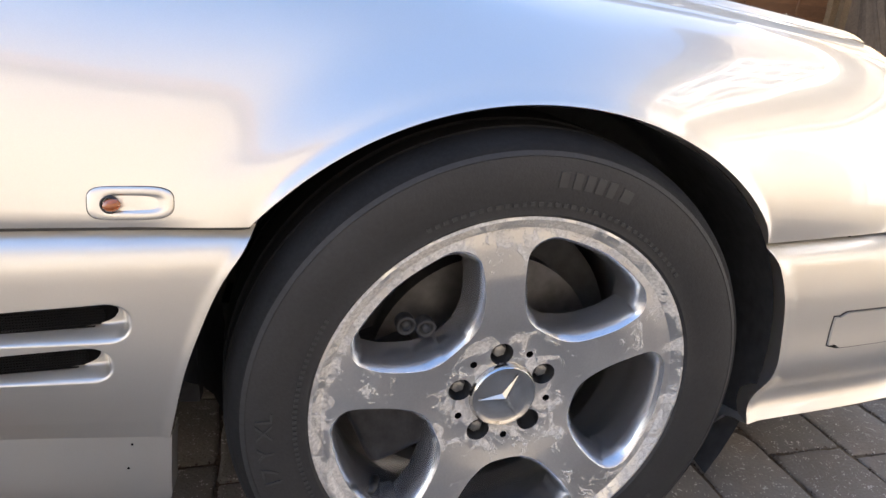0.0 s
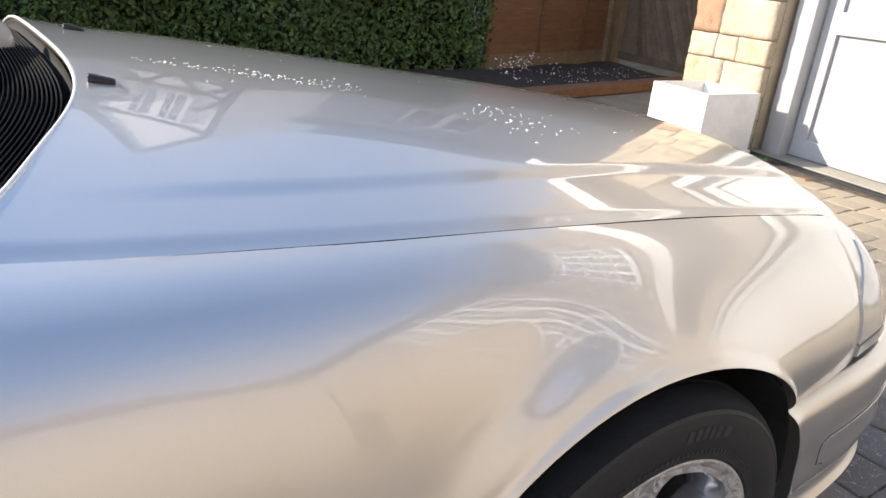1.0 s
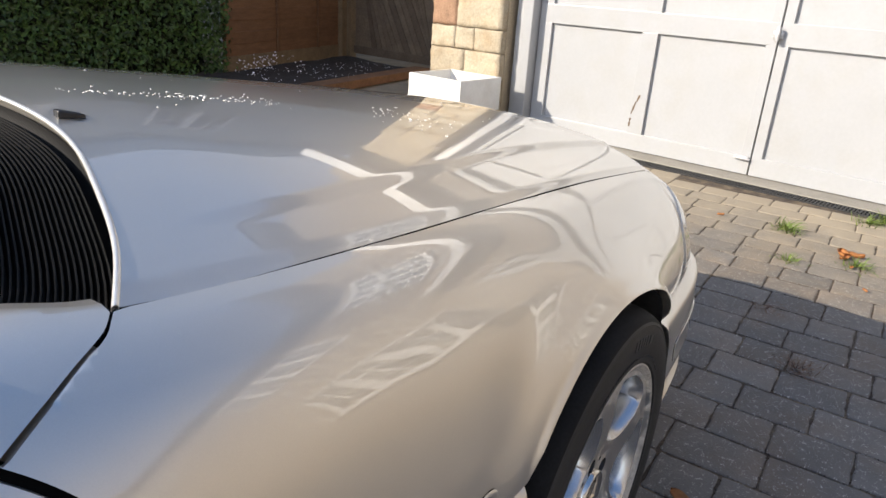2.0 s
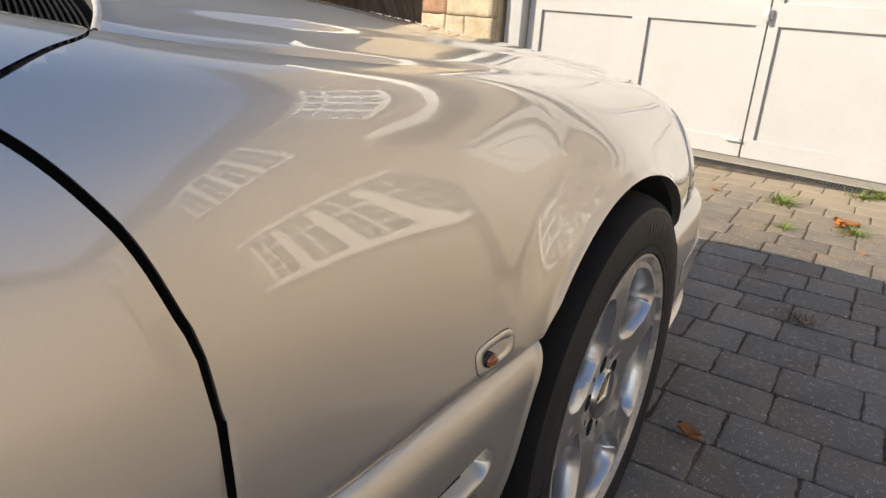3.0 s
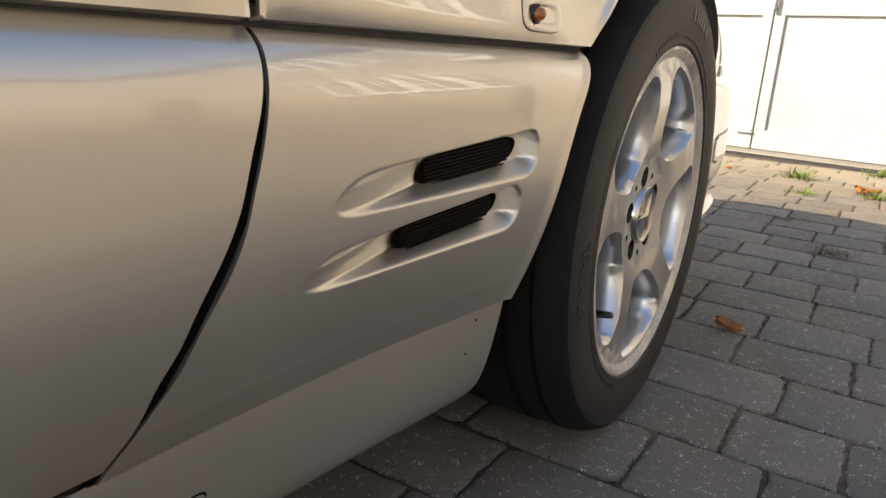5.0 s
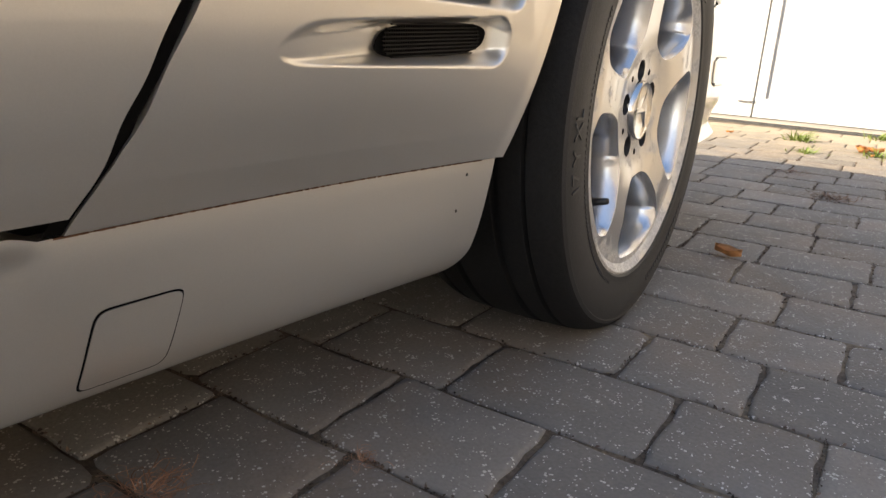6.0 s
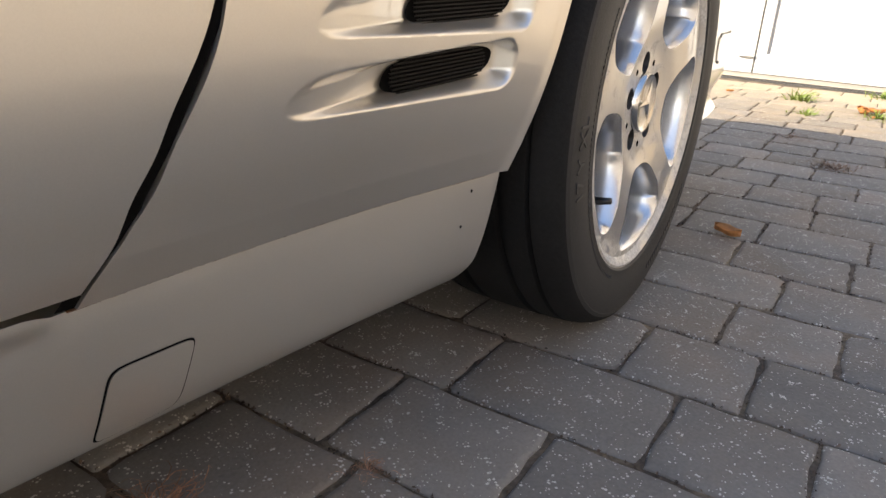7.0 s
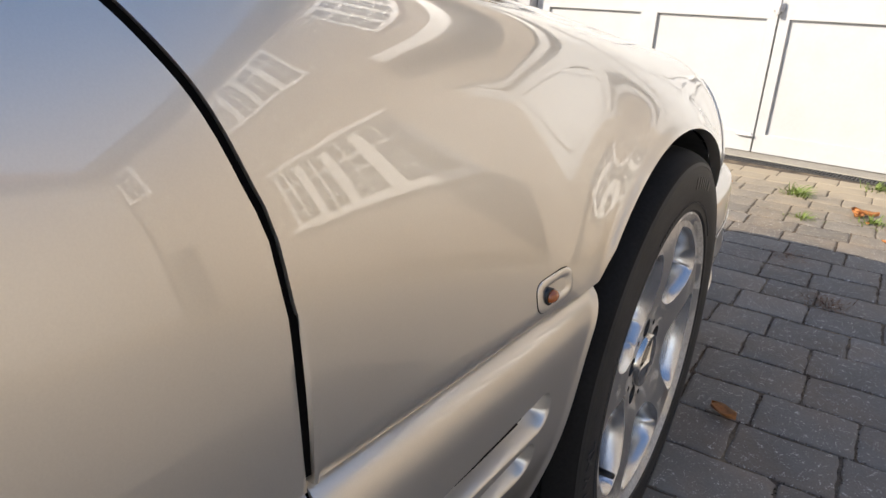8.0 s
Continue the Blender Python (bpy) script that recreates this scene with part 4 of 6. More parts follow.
# ---- wheels ----
TYRE_R, RIM_R = 0.326, 0.2355


PHASE = radians(97)


def window_loop(n=56, grow=0.0, lift=0.0):
    """The outline of one opening between two spokes, about the x axis, as (x, z)."""
    ro, ri = 0.2120 + grow, 0.094 - grow
    rows = [(ri, -7), (ri + 0.004, -14), (ri + 0.013, -20), (ri + 0.030, -24.5), (ri + 0.058, -27.3), (ri + 0.086, -27.8), (ro - 0.016, -26.6), (ro - 0.005, -23), (ro - 0.0005, -17), (ro, 0)]
    half = [(r, math.radians(a) - (grow / r if i not in (0, 9) else 0)) for i, (r, a) in enumerate(rows)]
    full = half + [(r, -a) for r, a in reversed(half[:-1])]
    pts = [Vector((r * math.cos(a), r * math.sin(a))) for r, a in full]
    # Catmull-Rom round the loop
    out = []
    k = len(pts)
    for i in range(k):
        p0, p1, p2, p3 = pts[i - 1], pts[i], pts[(i + 1) % k], pts[(i + 2) % k]
        for j in range(4):
            t = j / 4
            out.append(0.5 * ((2 * p1) + (p2 - p0) * t + (2 * p0 - 5 * p1 + 4 * p2 - p3) * t * t + (3 * p1 - p0 - 3 * p2 + p3) * t ** 3))
    return out


def face_y(r):
    """The depth of the wheel's face at a radius, from the lip's plane."""
    return float(np.interp(r, [0, 0.045, 0.075, 0.11, 0.16, 0.205, 0.219, 0.226, 0.231, 0.2355], [0.024, 0.024, 0.022, 0.013, 0.006, 0.006, 0.009, 0.004, 0.0005, 0.0022]))


def wheel_face():
    from mathutils.geometry import delaunay_2d_cdt
    pts, edges, holes = [], [], []

    def loop(ps):
        start = len(pts)
        pts.extend(Vector(p) for p in ps)
        edges.extend((start + i, start + (i + 1) % len(ps)) for i in range(len(ps)))

    for r, n in ((RIM_R, 144), (0.2315, 144), (0.227, 120), (0.220, 120), (0.0425, 60)):
        loop([(r * math.cos(2 * math.pi * i / n), r * math.sin(2 * math.pi * i / n)) for i in range(n)])
    for k in range(5):
        turn = Matrix.Rotation(PHASE + radians(36 + 72 * k), 2)
        w = [turn @ p for p in window_loop()]
        holes.append(w)
        loop(w)
        a = PHASE + radians(72 * k)
        for rr, ra, aa in ((0.0145, 0.056, a), (0.0045, 0.060, a + radians(36))):
            c = Vector((ra * math.cos(aa), ra * math.sin(aa)))
            h = [c + Vector((rr * math.cos(2 * math.pi * i / 24), rr * math.sin(2 * math.pi * i / 24))) for i in range(24)]
            holes.append(h)
            loop(h)
    for r in np.arange(0.05, 0.219, 0.0085):
        n = int(2 * math.pi * r / 0.0085)
        for i in range(n):
            a = 2 * math.pi * (i + 0.5 * random.random()) / n
            p = Vector((r * math.cos(a), r * math.sin(a)))
            if all((p - q).length > 0.003 for h in holes for q in h):
                pts.append(p)
    vs, _, fs, *_ = delaunay_2d_cdt(pts, edges, [], 0, 1e-6)

    def inside(p, poly):
        c = False
        for i in range(len(poly)):
            a, b = poly[i - 1], poly[i]
            if (a.y > p.y) != (b.y > p.y) and p.x < (b.x - a.x) * (p.y - a.y) / (b.y - a.y) + a.x:
                c = not c
        return c

    bm = bmesh.new()
    made = [bm.verts.new((v.x, face_y(v.length), v.y)) for v in vs]
    for f in fs:
        c = sum((vs[i] for i in f), Vector((0, 0))) / 3
        if c.length > RIM_R or c.length < 0.0425 or any(inside(c, h) for h in holes):
            continue
        bm.faces.new([made[i] for i in f])
    bmesh.ops.delete(bm, geom=[v for v in bm.verts if not v.link_faces], context="VERTS")
    return bm, holes


def place(bm, at):
    bmesh.ops.transform(bm, matrix=at, verts=bm.verts)
    return bm


def wheel(at, detailed):
    hub = put("wheel", mesh("wheel", *(lambda b: b)(hub_mesh(at)), IRON), car, "seventeen-inch five-spoke alloy wheel with lifting lacquer and a black tyre")
    # tyre
    prof = [(0.226, 0.012), (0.232, 0.004), (0.238, -0.001), (0.243, -0.0005), (0.252, -0.0015), (0.262, -0.003), (0.276, -0.0035), (0.290, -0.0030), (0.3005, -0.0005), (0.3015, -0.001), (0.3065, 0.0015), (0.312, 0.005), (0.3175, 0.014), (0.3215, 0.025),
            (0.3235, 0.036), (0.3165, 0.0375), (0.3165, 0.041), (0.3242, 0.0425), (0.3252, 0.070), (0.3175, 0.0715), (0.3175, 0.080), (0.3258, 0.0815), (0.326, 0.112)]
    prof = prof + [(r, 0.224 - y) for r, y in reversed(prof[:-1])]
    bm = lathe(prof, 160)
    # the outer part takes the darker rubber that paints the arch's shade
    for f in bm.faces:
        c = f.calc_center_median()
        f.material_index = 1 if math.hypot(c.x, c.z) > 0.3065 else 0
    tyre = part("tyre", place(bm, at), [RUBBER, TREAD_SHADE], hub, "black low-profile tyre", sharp=35)
    # face, with walls behind every opening
    bm, holes = wheel_face()
    part("wheel_face", place(bm, at), ALLOY, hub, "machined spokes with flaking, corroded lacquer", sharp=25)
    for k in range(5):
        turn = Matrix.Rotation(PHASE + radians(36 + 72 * k), 2)
        bm = bmesh.new()
        rows = []
        for grow, back in ((0.0, 0.0), (-0.0012, 0.0012), (-0.0055, 0.010), (-0.008, 0.024), (-0.0095, 0.052)):
            ps = [turn @ p for p in window_loop(grow=grow)]
            rows.append([bm.verts.new((p.x, face_y(p.length) + back, p.y)) for p in ps])
        for a, b in zip(rows, rows[1:]):
            for i in range(len(a)):
                j = (i + 1) % len(a)
                bm.faces.new((a[i], a[j], b[j], b[i]))
        part("window_wall", place(bm, at), WHEEL_PAINT, hub)
    bm = lathe([(RIM_R, 0.0022), (RIM_R, 0.010), (0.226, 0.016), (0.218, 0.026), (0.214, 0.05), (0.205, 0.09), (0.207, 0.20), (0.23, 0.212), (0.236, 0.218)], 120)
    part("barrel", place(bm, at), WHEEL_PAINT, hub)
    for k in range(5):
        a = PHASE + radians(72 * k)
        c = (0.056 * math.cos(a), 0.056 * math.sin(a))
        bm = bmesh.new()
        ring = [[bm.verts.new((c[0] + r * math.cos(2 * math.pi * i / 24), y, c[1] + r * math.sin(2 * math.pi * i / 24))) for i in range(24)] for r, y in ((0.0145, face_y(0.056)), (0.0135, 0.028), (0.0125, 0.05), (0.002, 0.05))]
        for p, q in zip(ring, ring[1:]):
            for i in range(24):
                bm.faces.new((p[i], p[(i + 1) % 24], q[(i + 1) % 24], q[i]))
        part("bolt_well", place(bm, at), CAST, hub)
        if k != 3:
            bm = bmesh.new()
            ring = [[bm.verts.new((c[0] + r * math.cos(2 * math.pi * i / 6 + 0.3), y, c[1] + r * math.sin(2 * math.pi * i / 6 + 0.3))) for i in range(6)] for r, y in ((0.0095, 0.05), (0.0095, 0.034), (0.0078, 0.031), (0.003, 0.0302))]
            for p, q in zip(ring, ring[1:]):
                for i in range(6):
                    bm.faces.new((p[i], p[(i + 1) % 6], q[(i + 1) % 6], q[i]))
            bm.faces.new(ring[-1])
            part("wheel_bolt", place(bm, at), STEEL, hub, smooth=False)
        a += radians(36)
        c = (0.060 * math.cos(a), 0.060 * math.sin(a))
        bm = bmesh.new()
        ring = [[bm.verts.new((c[0] + r * math.cos(2 * math.pi * i / 16), y, c[1] + r * math.sin(2 * math.pi * i / 16))) for i in range(16)] for r, y in ((0.0045, face_y(0.06)), (0.0042, 0.04), (0.0005, 0.04))]
        for p, q in zip(ring, ring[1:]):
            for i in range(16):
                bm.faces.new((p[i], p[(i + 1) % 16], q[(i + 1) % 16], q[i]))
        part("small_hole", place(bm, at), DARK, hub)
    # centre cap: a dished disc with three plain radial bars
    cap = part("centre_cap", place(lathe([(0.0425, 0.026), (0.0415, 0.0175), (0.0395, 0.0155), (0.036, 0.0165), (0.034, 0.0175), (0.012, 0.0165), (0.0004, 0.0162)], 72), at), CHROME, hub, "satin grey centre cap with three raised bars", sharp=40)
    for k in range(3):
        a = radians(63 + 120 * k)
        bm = bmesh.new()
        u, n = Vector((math.cos(a), 0, math.sin(a))), Vector((-math.sin(a), 0, math.cos(a)))
        o = Vector((0, 0.0165, 0))
        root = [bm.verts.new(o + u * 0.0 + n * 0.0055), bm.verts.new(o + u * 0.0 - n * 0.0055), bm.verts.new(o + Vector((0, -0.004, 0)))]
        tip = bm.verts.new(o + u * 0.0345 + Vector((0, -0.0002, 0)))
        bm.faces.new((root[0], root[2], tip)), bm.faces.new((root[2], root[1], tip)), bm.faces.new((root[0], root[1], root[2]))
        part("cap_bar", place(bm, at), CHROME, cap, smooth=False)
    # valve
    a = PHASE + radians(36 + 72 * 1.72)
    bm = bmesh.new()
    bmesh.ops.create_cone(bm, cap_ends=True, segments=14, radius1=0.006, radius2=0.0042, depth=0.034)
    bmesh.ops.transform(bm, matrix=Matrix.Translation((-0.157, 0.012, -0.105)) @ Matrix.Rotation(radians(75), 4, "X") @ Matrix.Rotation(radians(-18), 4, "Y"), verts=bm.verts)
    part("valve", place(bm, at), BLACK_PLASTIC, hub, "black rubber valve")
    # brake
    part("brake_disc", place(lathe([(0.055, 0.075), (0.085, 0.075), (0.086, 0.098), (0.152, 0.098), (0.152, 0.124), (0.05, 0.124)], 90), at), IRON, hub, "grey iron brake disc", sharp=40)
    bm = box(-0.185, -0.075, 0.060, 0.15, -0.055, 0.095, 0.018, 3)
    bmesh.ops.transform(bm, matrix=Matrix.Rotation(radians(-22), 4, "Y"), verts=bm.verts)
    caliper = part("brake_caliper", place(bm, at), CAST, hub, "black brake caliper")
    for dx, dz in ((-0.118, 0.085), (-0.094, 0.080)):
        bm = lathe([(0.012, 0.066), (0.012, 0.052), (0.009, 0.050), (0.0085, 0.056), (0.005, 0.056), (0.005, 0.05), (0.0002, 0.05)], 24)
        bmesh.ops.translate(bm, vec=(dx, 0, dz), verts=bm.verts)
        part("caliper_pin", place(bm, at), CAST, caliper)
    part("backplate", place(lathe([(0.02, 0.14), (0.19, 0.135), (0.195, 0.14)], 60), at), LINER, hub)
    if detailed:
        marks(tyre, at)


def hub_mesh(at):
    bm = place(lathe([(0.0002, 0.045), (0.05, 0.045), (0.052, 0.075), (0.0002, 0.078)], 48), at)
    vs, fs = [v.co.copy() for v in bm.verts], [[v.index for v in f.verts] for f in bm.faces]
    bm.verts.index_update()
    fs = [[v.index for v in f.verts] for f in bm.faces]
    bm.free()
    return vs, fs


def on_sidewall(r, a, up):
    """A place on the tyre's outer wall: radius, angle, height above it."""
    y = float(np.interp(r, [0.238, 0.252, 0.262, 0.276, 0.290, 0.3005, 0.3065, 0.312, 0.3175, 0.3215], [-0.001, -0.0015, -0.003, -0.0035, -0.0030, -0.0005, 0.0015, 0.005, 0.014, 0.025]))
    return Vector((r * math.cos(a), y - up, r * math.sin(a)))


def marks(tyre, at):
    # unreadable and brand lettering as plain bars
    def bars(name, r0, r1, angles, width, label=""):
        bm = bmesh.new()
        for a in angles:
            w = math.radians(width)
            ps = [[on_sidewall(r, a + d, u) for d in (-w / 2, w / 2)] for r in (r0, (r0 + r1) / 2, r1) for u in (0.0009,)]
            vs = [[bm.verts.new(p) for p in row] for row in ps]
            for i in range(2):
                bm.faces.new((vs[i][0], vs[i][1], vs[i + 1][1], vs[i + 1][0]))
        out = bmesh.ops.extrude_face_region(bm, geom=bm.faces[:])
        bmesh.ops.translate(bm, vec=(0, 0.0012, 0), verts=[v for v in out["geom"] if isinstance(v, bmesh.types.BMVert)])
        part(name, place(bm, at), LETTER, tyre, label, smooth=False)

    bars("maker_mark", 0.2695, 0.2865, [radians(a) for a in (84, 80.6, 77.6, 74.8, 71.9)], 2.1, "moulded maker's mark as plain bars")
    bars("maker_disc", 0.2710, 0.2850, [radians(67.6)], 2.9)
    bars("fine_print", 0.2470, 0.2515, [radians(40 + 2.2 * k) for k in range(36)], 1.2, "fine moulded print")
    bars("fine_print", 0.2470, 0.2515, [radians(150 + 1.6 * k) for k in range(60)], 0.9)
    bars("fine_print", 0.2700, 0.2780, [radians(285 + 2.0 * k) for k in range(20)], 1.1)
    # the size mark that can be read
    text = "17 Y XL"
    cu = bpy.data.curves.new("size_mark", "FONT")
    cu.body, cu.size, cu.extrude, cu.resolution_u = text, 0.030, 0.0006, 3
    tmp = bpy.data.objects.new("size_mark_curve", cu)
    scene.collection.objects.link(tmp)
    me = bpy.data.meshes.new_from_object(tmp.evaluated_get(bpy.context.evaluated_depsgraph_get()))
    bpy.data.objects.remove(tmp)
    width = max(v.co.x for v in me.vertices)
    for v in me.vertices:
        a = radians(186) - (v.co.x - width / 2) / 0.285
        p = on_sidewall(0.283 + v.co.y * 0.85 - 0.010, a, 0.0009 + v.co.z)
        v.co = at @ p
    me.materials.append(LETTER)
    put("size_mark", me, tyre, "moulded tyre size 17 Y XL")


NEAR = Matrix.Translation(HUB[:1] + (0.011,) + HUB[2:]) @ Matrix.Rotation(radians(6.6), 4, "Z")
wheel(NEAR, True)
for x, y, flip in ((-2.515, 0.0, 1), (0.0, 2 * YC, -1), (-2.515, 2 * YC, -1)):
    bm = lathe([(0.02, 0.02), (0.2, 0.01), (0.235, 0.0), (0.29, -0.01), (0.318, 0.02), (0.326, 0.05), (0.326, 0.18), (0.29, 0.22), (0.1, 0.2)], 60)
    bmesh.ops.transform(bm, matrix=Matrix.Translation((x, y, 0.318)) @ Matrix.Diagonal((1, flip, 1, 1)), verts=bm.verts)
    part("far_wheel", bm, RUBBER, car, "black tyre")


# ---- the setting ----
EARTH = material("pale_gravel", (0.27, 0.22, 0.15), rough=0.95, vary=0.35, scale=3, fine=40, bump=0.006, bump_scale=30)
PAVER_LOOK = dict(rough=0.85, vary=0.2, scale=9, fine=220, bump=0.0020, bump_scale=170, tint=(0.205, 0.158, 0.118), tint_scale=4, tint_amount=0.6)
PAVER = material("charcoal_block", (0.172, 0.158, 0.142), per_object=0.17, **PAVER_LOOK)
# warmer and paler than PAVER: some sunlight is put into this colour
PAVER_FAR = material("charcoal_block_far", (0.190, 0.170, 0.145), per_island=0.17, **PAVER_LOOK)
for m in (PAVER, PAVER_FAR):
    # pale stone flecks in the block
    nt = m.node_tree
    p = nt.nodes["Principled BSDF"]
    v = nt.nodes.new("ShaderNodeTexVoronoi")
    v.inputs["Scale"].default_value = 210.0
    g = nt.nodes.new("ShaderNodeNewGeometry")
    nz = nt.nodes.new("ShaderNodeTexNoise")
    nz.inputs["Scale"].default_value = 60.0
    nt.links.new(g.outputs["Position"], v.inputs["Vector"])
    nt.links.new(g.outputs["Position"], nz.inputs["Vector"])
    size = nt.nodes.new("ShaderNodeMapRange")
    size.inputs["From Min"].default_value, size.inputs["From Max"].default_value = 0.42, 0.72
    size.inputs["To Min"].default_value, size.inputs["To Max"].default_value = 0.03, 0.44
    nt.links.new(nz.outputs["Fac"], size.inputs[0])
    less = nt.nodes.new("ShaderNodeMath")
    less.operation = "LESS_THAN"
    nt.links.new(v.outputs["Distance"], less.inputs[0])
    nt.links.new(size.outputs[0], less.inputs[1])
    mix = nt.nodes.new("ShaderNodeMix")
    mix.data_type = "RGBA"
    old = p.inputs["Base Color"].links[0].from_socket
    nt.links.new(less.outputs[0], mix.inputs["Factor"])
    nt.links.new(old, mix.inputs["A"])
    mix.inputs["B"].default_value = (0.48, 0.455, 0.41, 1)
    nt.links.new(mix.outputs["Result"], p.inputs["Base Color"])
# pale sand in drifts before the garage; it also paints in the paving's sunlit brightness
nt = PAVER_FAR.node_tree
p = nt.nodes["Principled BSDF"]
g = nt.nodes.new("ShaderNodeNewGeometry")
sep = nt.nodes.new("ShaderNodeSeparateXYZ")
nt.links.new(g.outputs["Position"], sep.inputs[0])
nz = nt.nodes.new("ShaderNodeTexNoise")
nz.inputs["Scale"].default_value, nz.inputs["Detail"].default_value = 4.0, 9.0
nz.inputs["Roughness"].default_value = 0.7
nt.links.new(g.outputs["Position"], nz.inputs["Vector"])
add = nt.nodes.new("ShaderNodeMath")
add.operation = "MULTIPLY_ADD"
nt.links.new(nz.outputs["Fac"], add.inputs[0])
add.inputs[1].default_value = 2.2
nt.links.new(sep.outputs["X"], add.inputs[2])
amount = nt.nodes.new("ShaderNodeMapRange")
amount.inputs["From Min"].default_value, amount.inputs["From Max"].default_value = 3.2, 4.3
amount.inputs["To Max"].default_value = 0.8
nt.links.new(add.outputs[0], amount.inputs[0])
mix = nt.nodes.new("ShaderNodeMix")
mix.data_type = "RGBA"
nt.links.new(amount.outputs[0], mix.inputs["Factor"])
nt.links.new(p.inputs["Base Color"].links[0].from_socket, mix.inputs["A"])
mix.inputs["B"].default_value = (0.40, 0.335, 0.24, 1)
nt.links.new(mix.outputs["Result"], p.inputs["Base Color"])
WHITE = material("white_gloss_paint", (0.43, 0.44, 0.455), rough=0.35, vary=0.04, scale=4, fine=50, bump=0.0006, bump_scale=40, tint=(0.41, 0.405, 0.39), tint_scale=5, tint_amount=0.35)
JOINERY = material("white_joinery", (0.78, 0.78, 0.77), rough=0.4, vary=0.04, scale=5, fine=60)
STONE = material("yellow_sandstone", (0.47, 0.405, 0.30), rough=0.95, vary=0.22, scale=11, fine=60, bump=0.012, bump_scale=20, per_object=0.10, tint=(0.42, 0.30, 0.17), tint_scale=5, tint_amount=0.5)
MORTAR = material("lime_mortar", (0.46, 0.385, 0.275), rough=0.95, vary=0.2, scale=12, fine=90, bump=0.004, bump_scale=60)
BRICK = material("red_brick", (0.36, 0.22, 0.14), rough=0.9, vary=0.3, scale=14, fine=90, bump=0.004, bump_scale=50, per_object=0.2)
CONCRETE = material("pale_concrete", (0.30, 0.28, 0.24), rough=0.9, vary=0.2, scale=5, fine=80, bump=0.002, bump_scale=80)
FENCE = material("brown_fence_board", (0.20, 0.105, 0.055), rough=0.8, vary=0.25, scale=6, fine=30, bump=0.002, bump_scale=40, per_object=0.18, stretch=(1, 1, 6))
GATE = material("grey_brown_board", (0.17, 0.125, 0.085), rough=0.85, vary=0.3, scale=6, fine=40, bump=0.002, bump_scale=40, per_object=0.2)
POST = material("weathered_post", (0.24, 0.17, 0.10), rough=0.85, vary=0.3, scale=8, fine=60, bump=0.002, bump_scale=40)
SLEEPER = material("brown_sleeper", (0.22, 0.105, 0.045), rough=0.85, vary=0.3, scale=5, fine=40, bump=0.003, bump_scale=30)
SOIL = material("dark_soil", (0.045, 0.034, 0.027), rough=1.0, vary=0.5, scale=12, fine=60, bump=0.02, bump_scale=25)
SAND = material("joint_sand", (0.075, 0.058, 0.044), rough=1.0, vary=0.6, scale=20, fine=160, bump=0.004, bump_scale=140, tint=(0.19, 0.145, 0.095), tint_scale=9, tint_amount=0.8)
LEAF = material("hedge_leaf", (0.06, 0.11, 0.024), rough=0.42, vary=0.3, scale=6, fine=60, per_island=0.5)
CORE_SHADE = material("hedge_inner_shade", (0.02, 0.022, 0.012), rough=0.95, vary=0.4, scale=15)
GRASS = material("weed_green", (0.16, 0.22, 0.045), rough=0.6, vary=0.3, scale=40, per_island=0.4)
DRY = material("dry_moss", (0.17, 0.10, 0.065), rough=0.9, vary=0.4, scale=60, per_island=0.4)
RUSSET = material("russet_moss", (0.34, 0.185, 0.115), rough=0.9, vary=0.4, scale=60, per_island=0.5)
DEAD = material("dead_leaf", (0.36, 0.15, 0.05), rough=0.7, vary=0.3, scale=60, per_island=0.3)
PETAL = material("white_petal", (0.8, 0.76, 0.78), rough=0.6, vary=0.1)
IRONMONGERY = material("painted_iron", (0.52, 0.52, 0.53), rough=0.4, metal=0.3, vary=0.2, scale=60)
DRAIN = material("drain_plastic", (0.03, 0.03, 0.031), rough=0.6, vary=0.3, scale=30)
RENDER_WALL = material("buff_house_wall", (0.275, 0.235, 0.19), rough=0.9, vary=0.2, scale=2, fine=18, bump=0.004, bump_scale=40, per_object=0.1)
ACROSS_WALL = material("pale_render", (0.43, 0.40, 0.36), rough=0.9, vary=0.15, scale=2, fine=18, bump=0.004, bump_scale=40)
TILE = material("roof_tile", (0.20, 0.09, 0.055), rough=0.85, vary=0.3, scale=4, fine=25, bump=0.01, bump_scale=14)
DARK_GLASS = material("window_pane", (0.03, 0.035, 0.04), rough=0.05, vary=0.1, coat=1.0)
CREAM = material("cream_plaster", (0.85, 0.83, 0.78), rough=0.85, vary=0.1, scale=3)
TIMBER = material("black_timber", (0.03, 0.025, 0.022), rough=0.8, vary=0.3, scale=8)
PLANTER = material("white_planter", (0.80, 0.795, 0.77), rough=0.5, vary=0.06, scale=6, tint=(0.6, 0.57, 0.5), tint_scale=5, tint_amount=0.3)

ground = put("ground", mesh("ground", [(-400, -400, -0.03), (400, -400, -0.03), (400, 400, -0.03), (-400, 400, -0.03)], [(0, 1, 2, 3)], EARTH))
tagged(ground, "pale sandy gravel beyond the paving", "ground", kind="structure")
bed = put("paving_bed", mesh("paving_bed", [(-6, -4.5, -0.0048), (3.52, -4.5, -0.0048), (3.52, 5.2, -0.0048), (-6, 5.2, -0.0048)], [(0, 1, 2, 3)], SAND))
tagged(bed, "dark sand joints of the driveway", "paving bed", kind="structure")

# garage: door, frame, drain and stone pillar
DX = 3.828
garage = thing("garage_door", (DX, 0.95, 0), "white painted double timber garage door with flaking panels", "garage door", kind="structure")


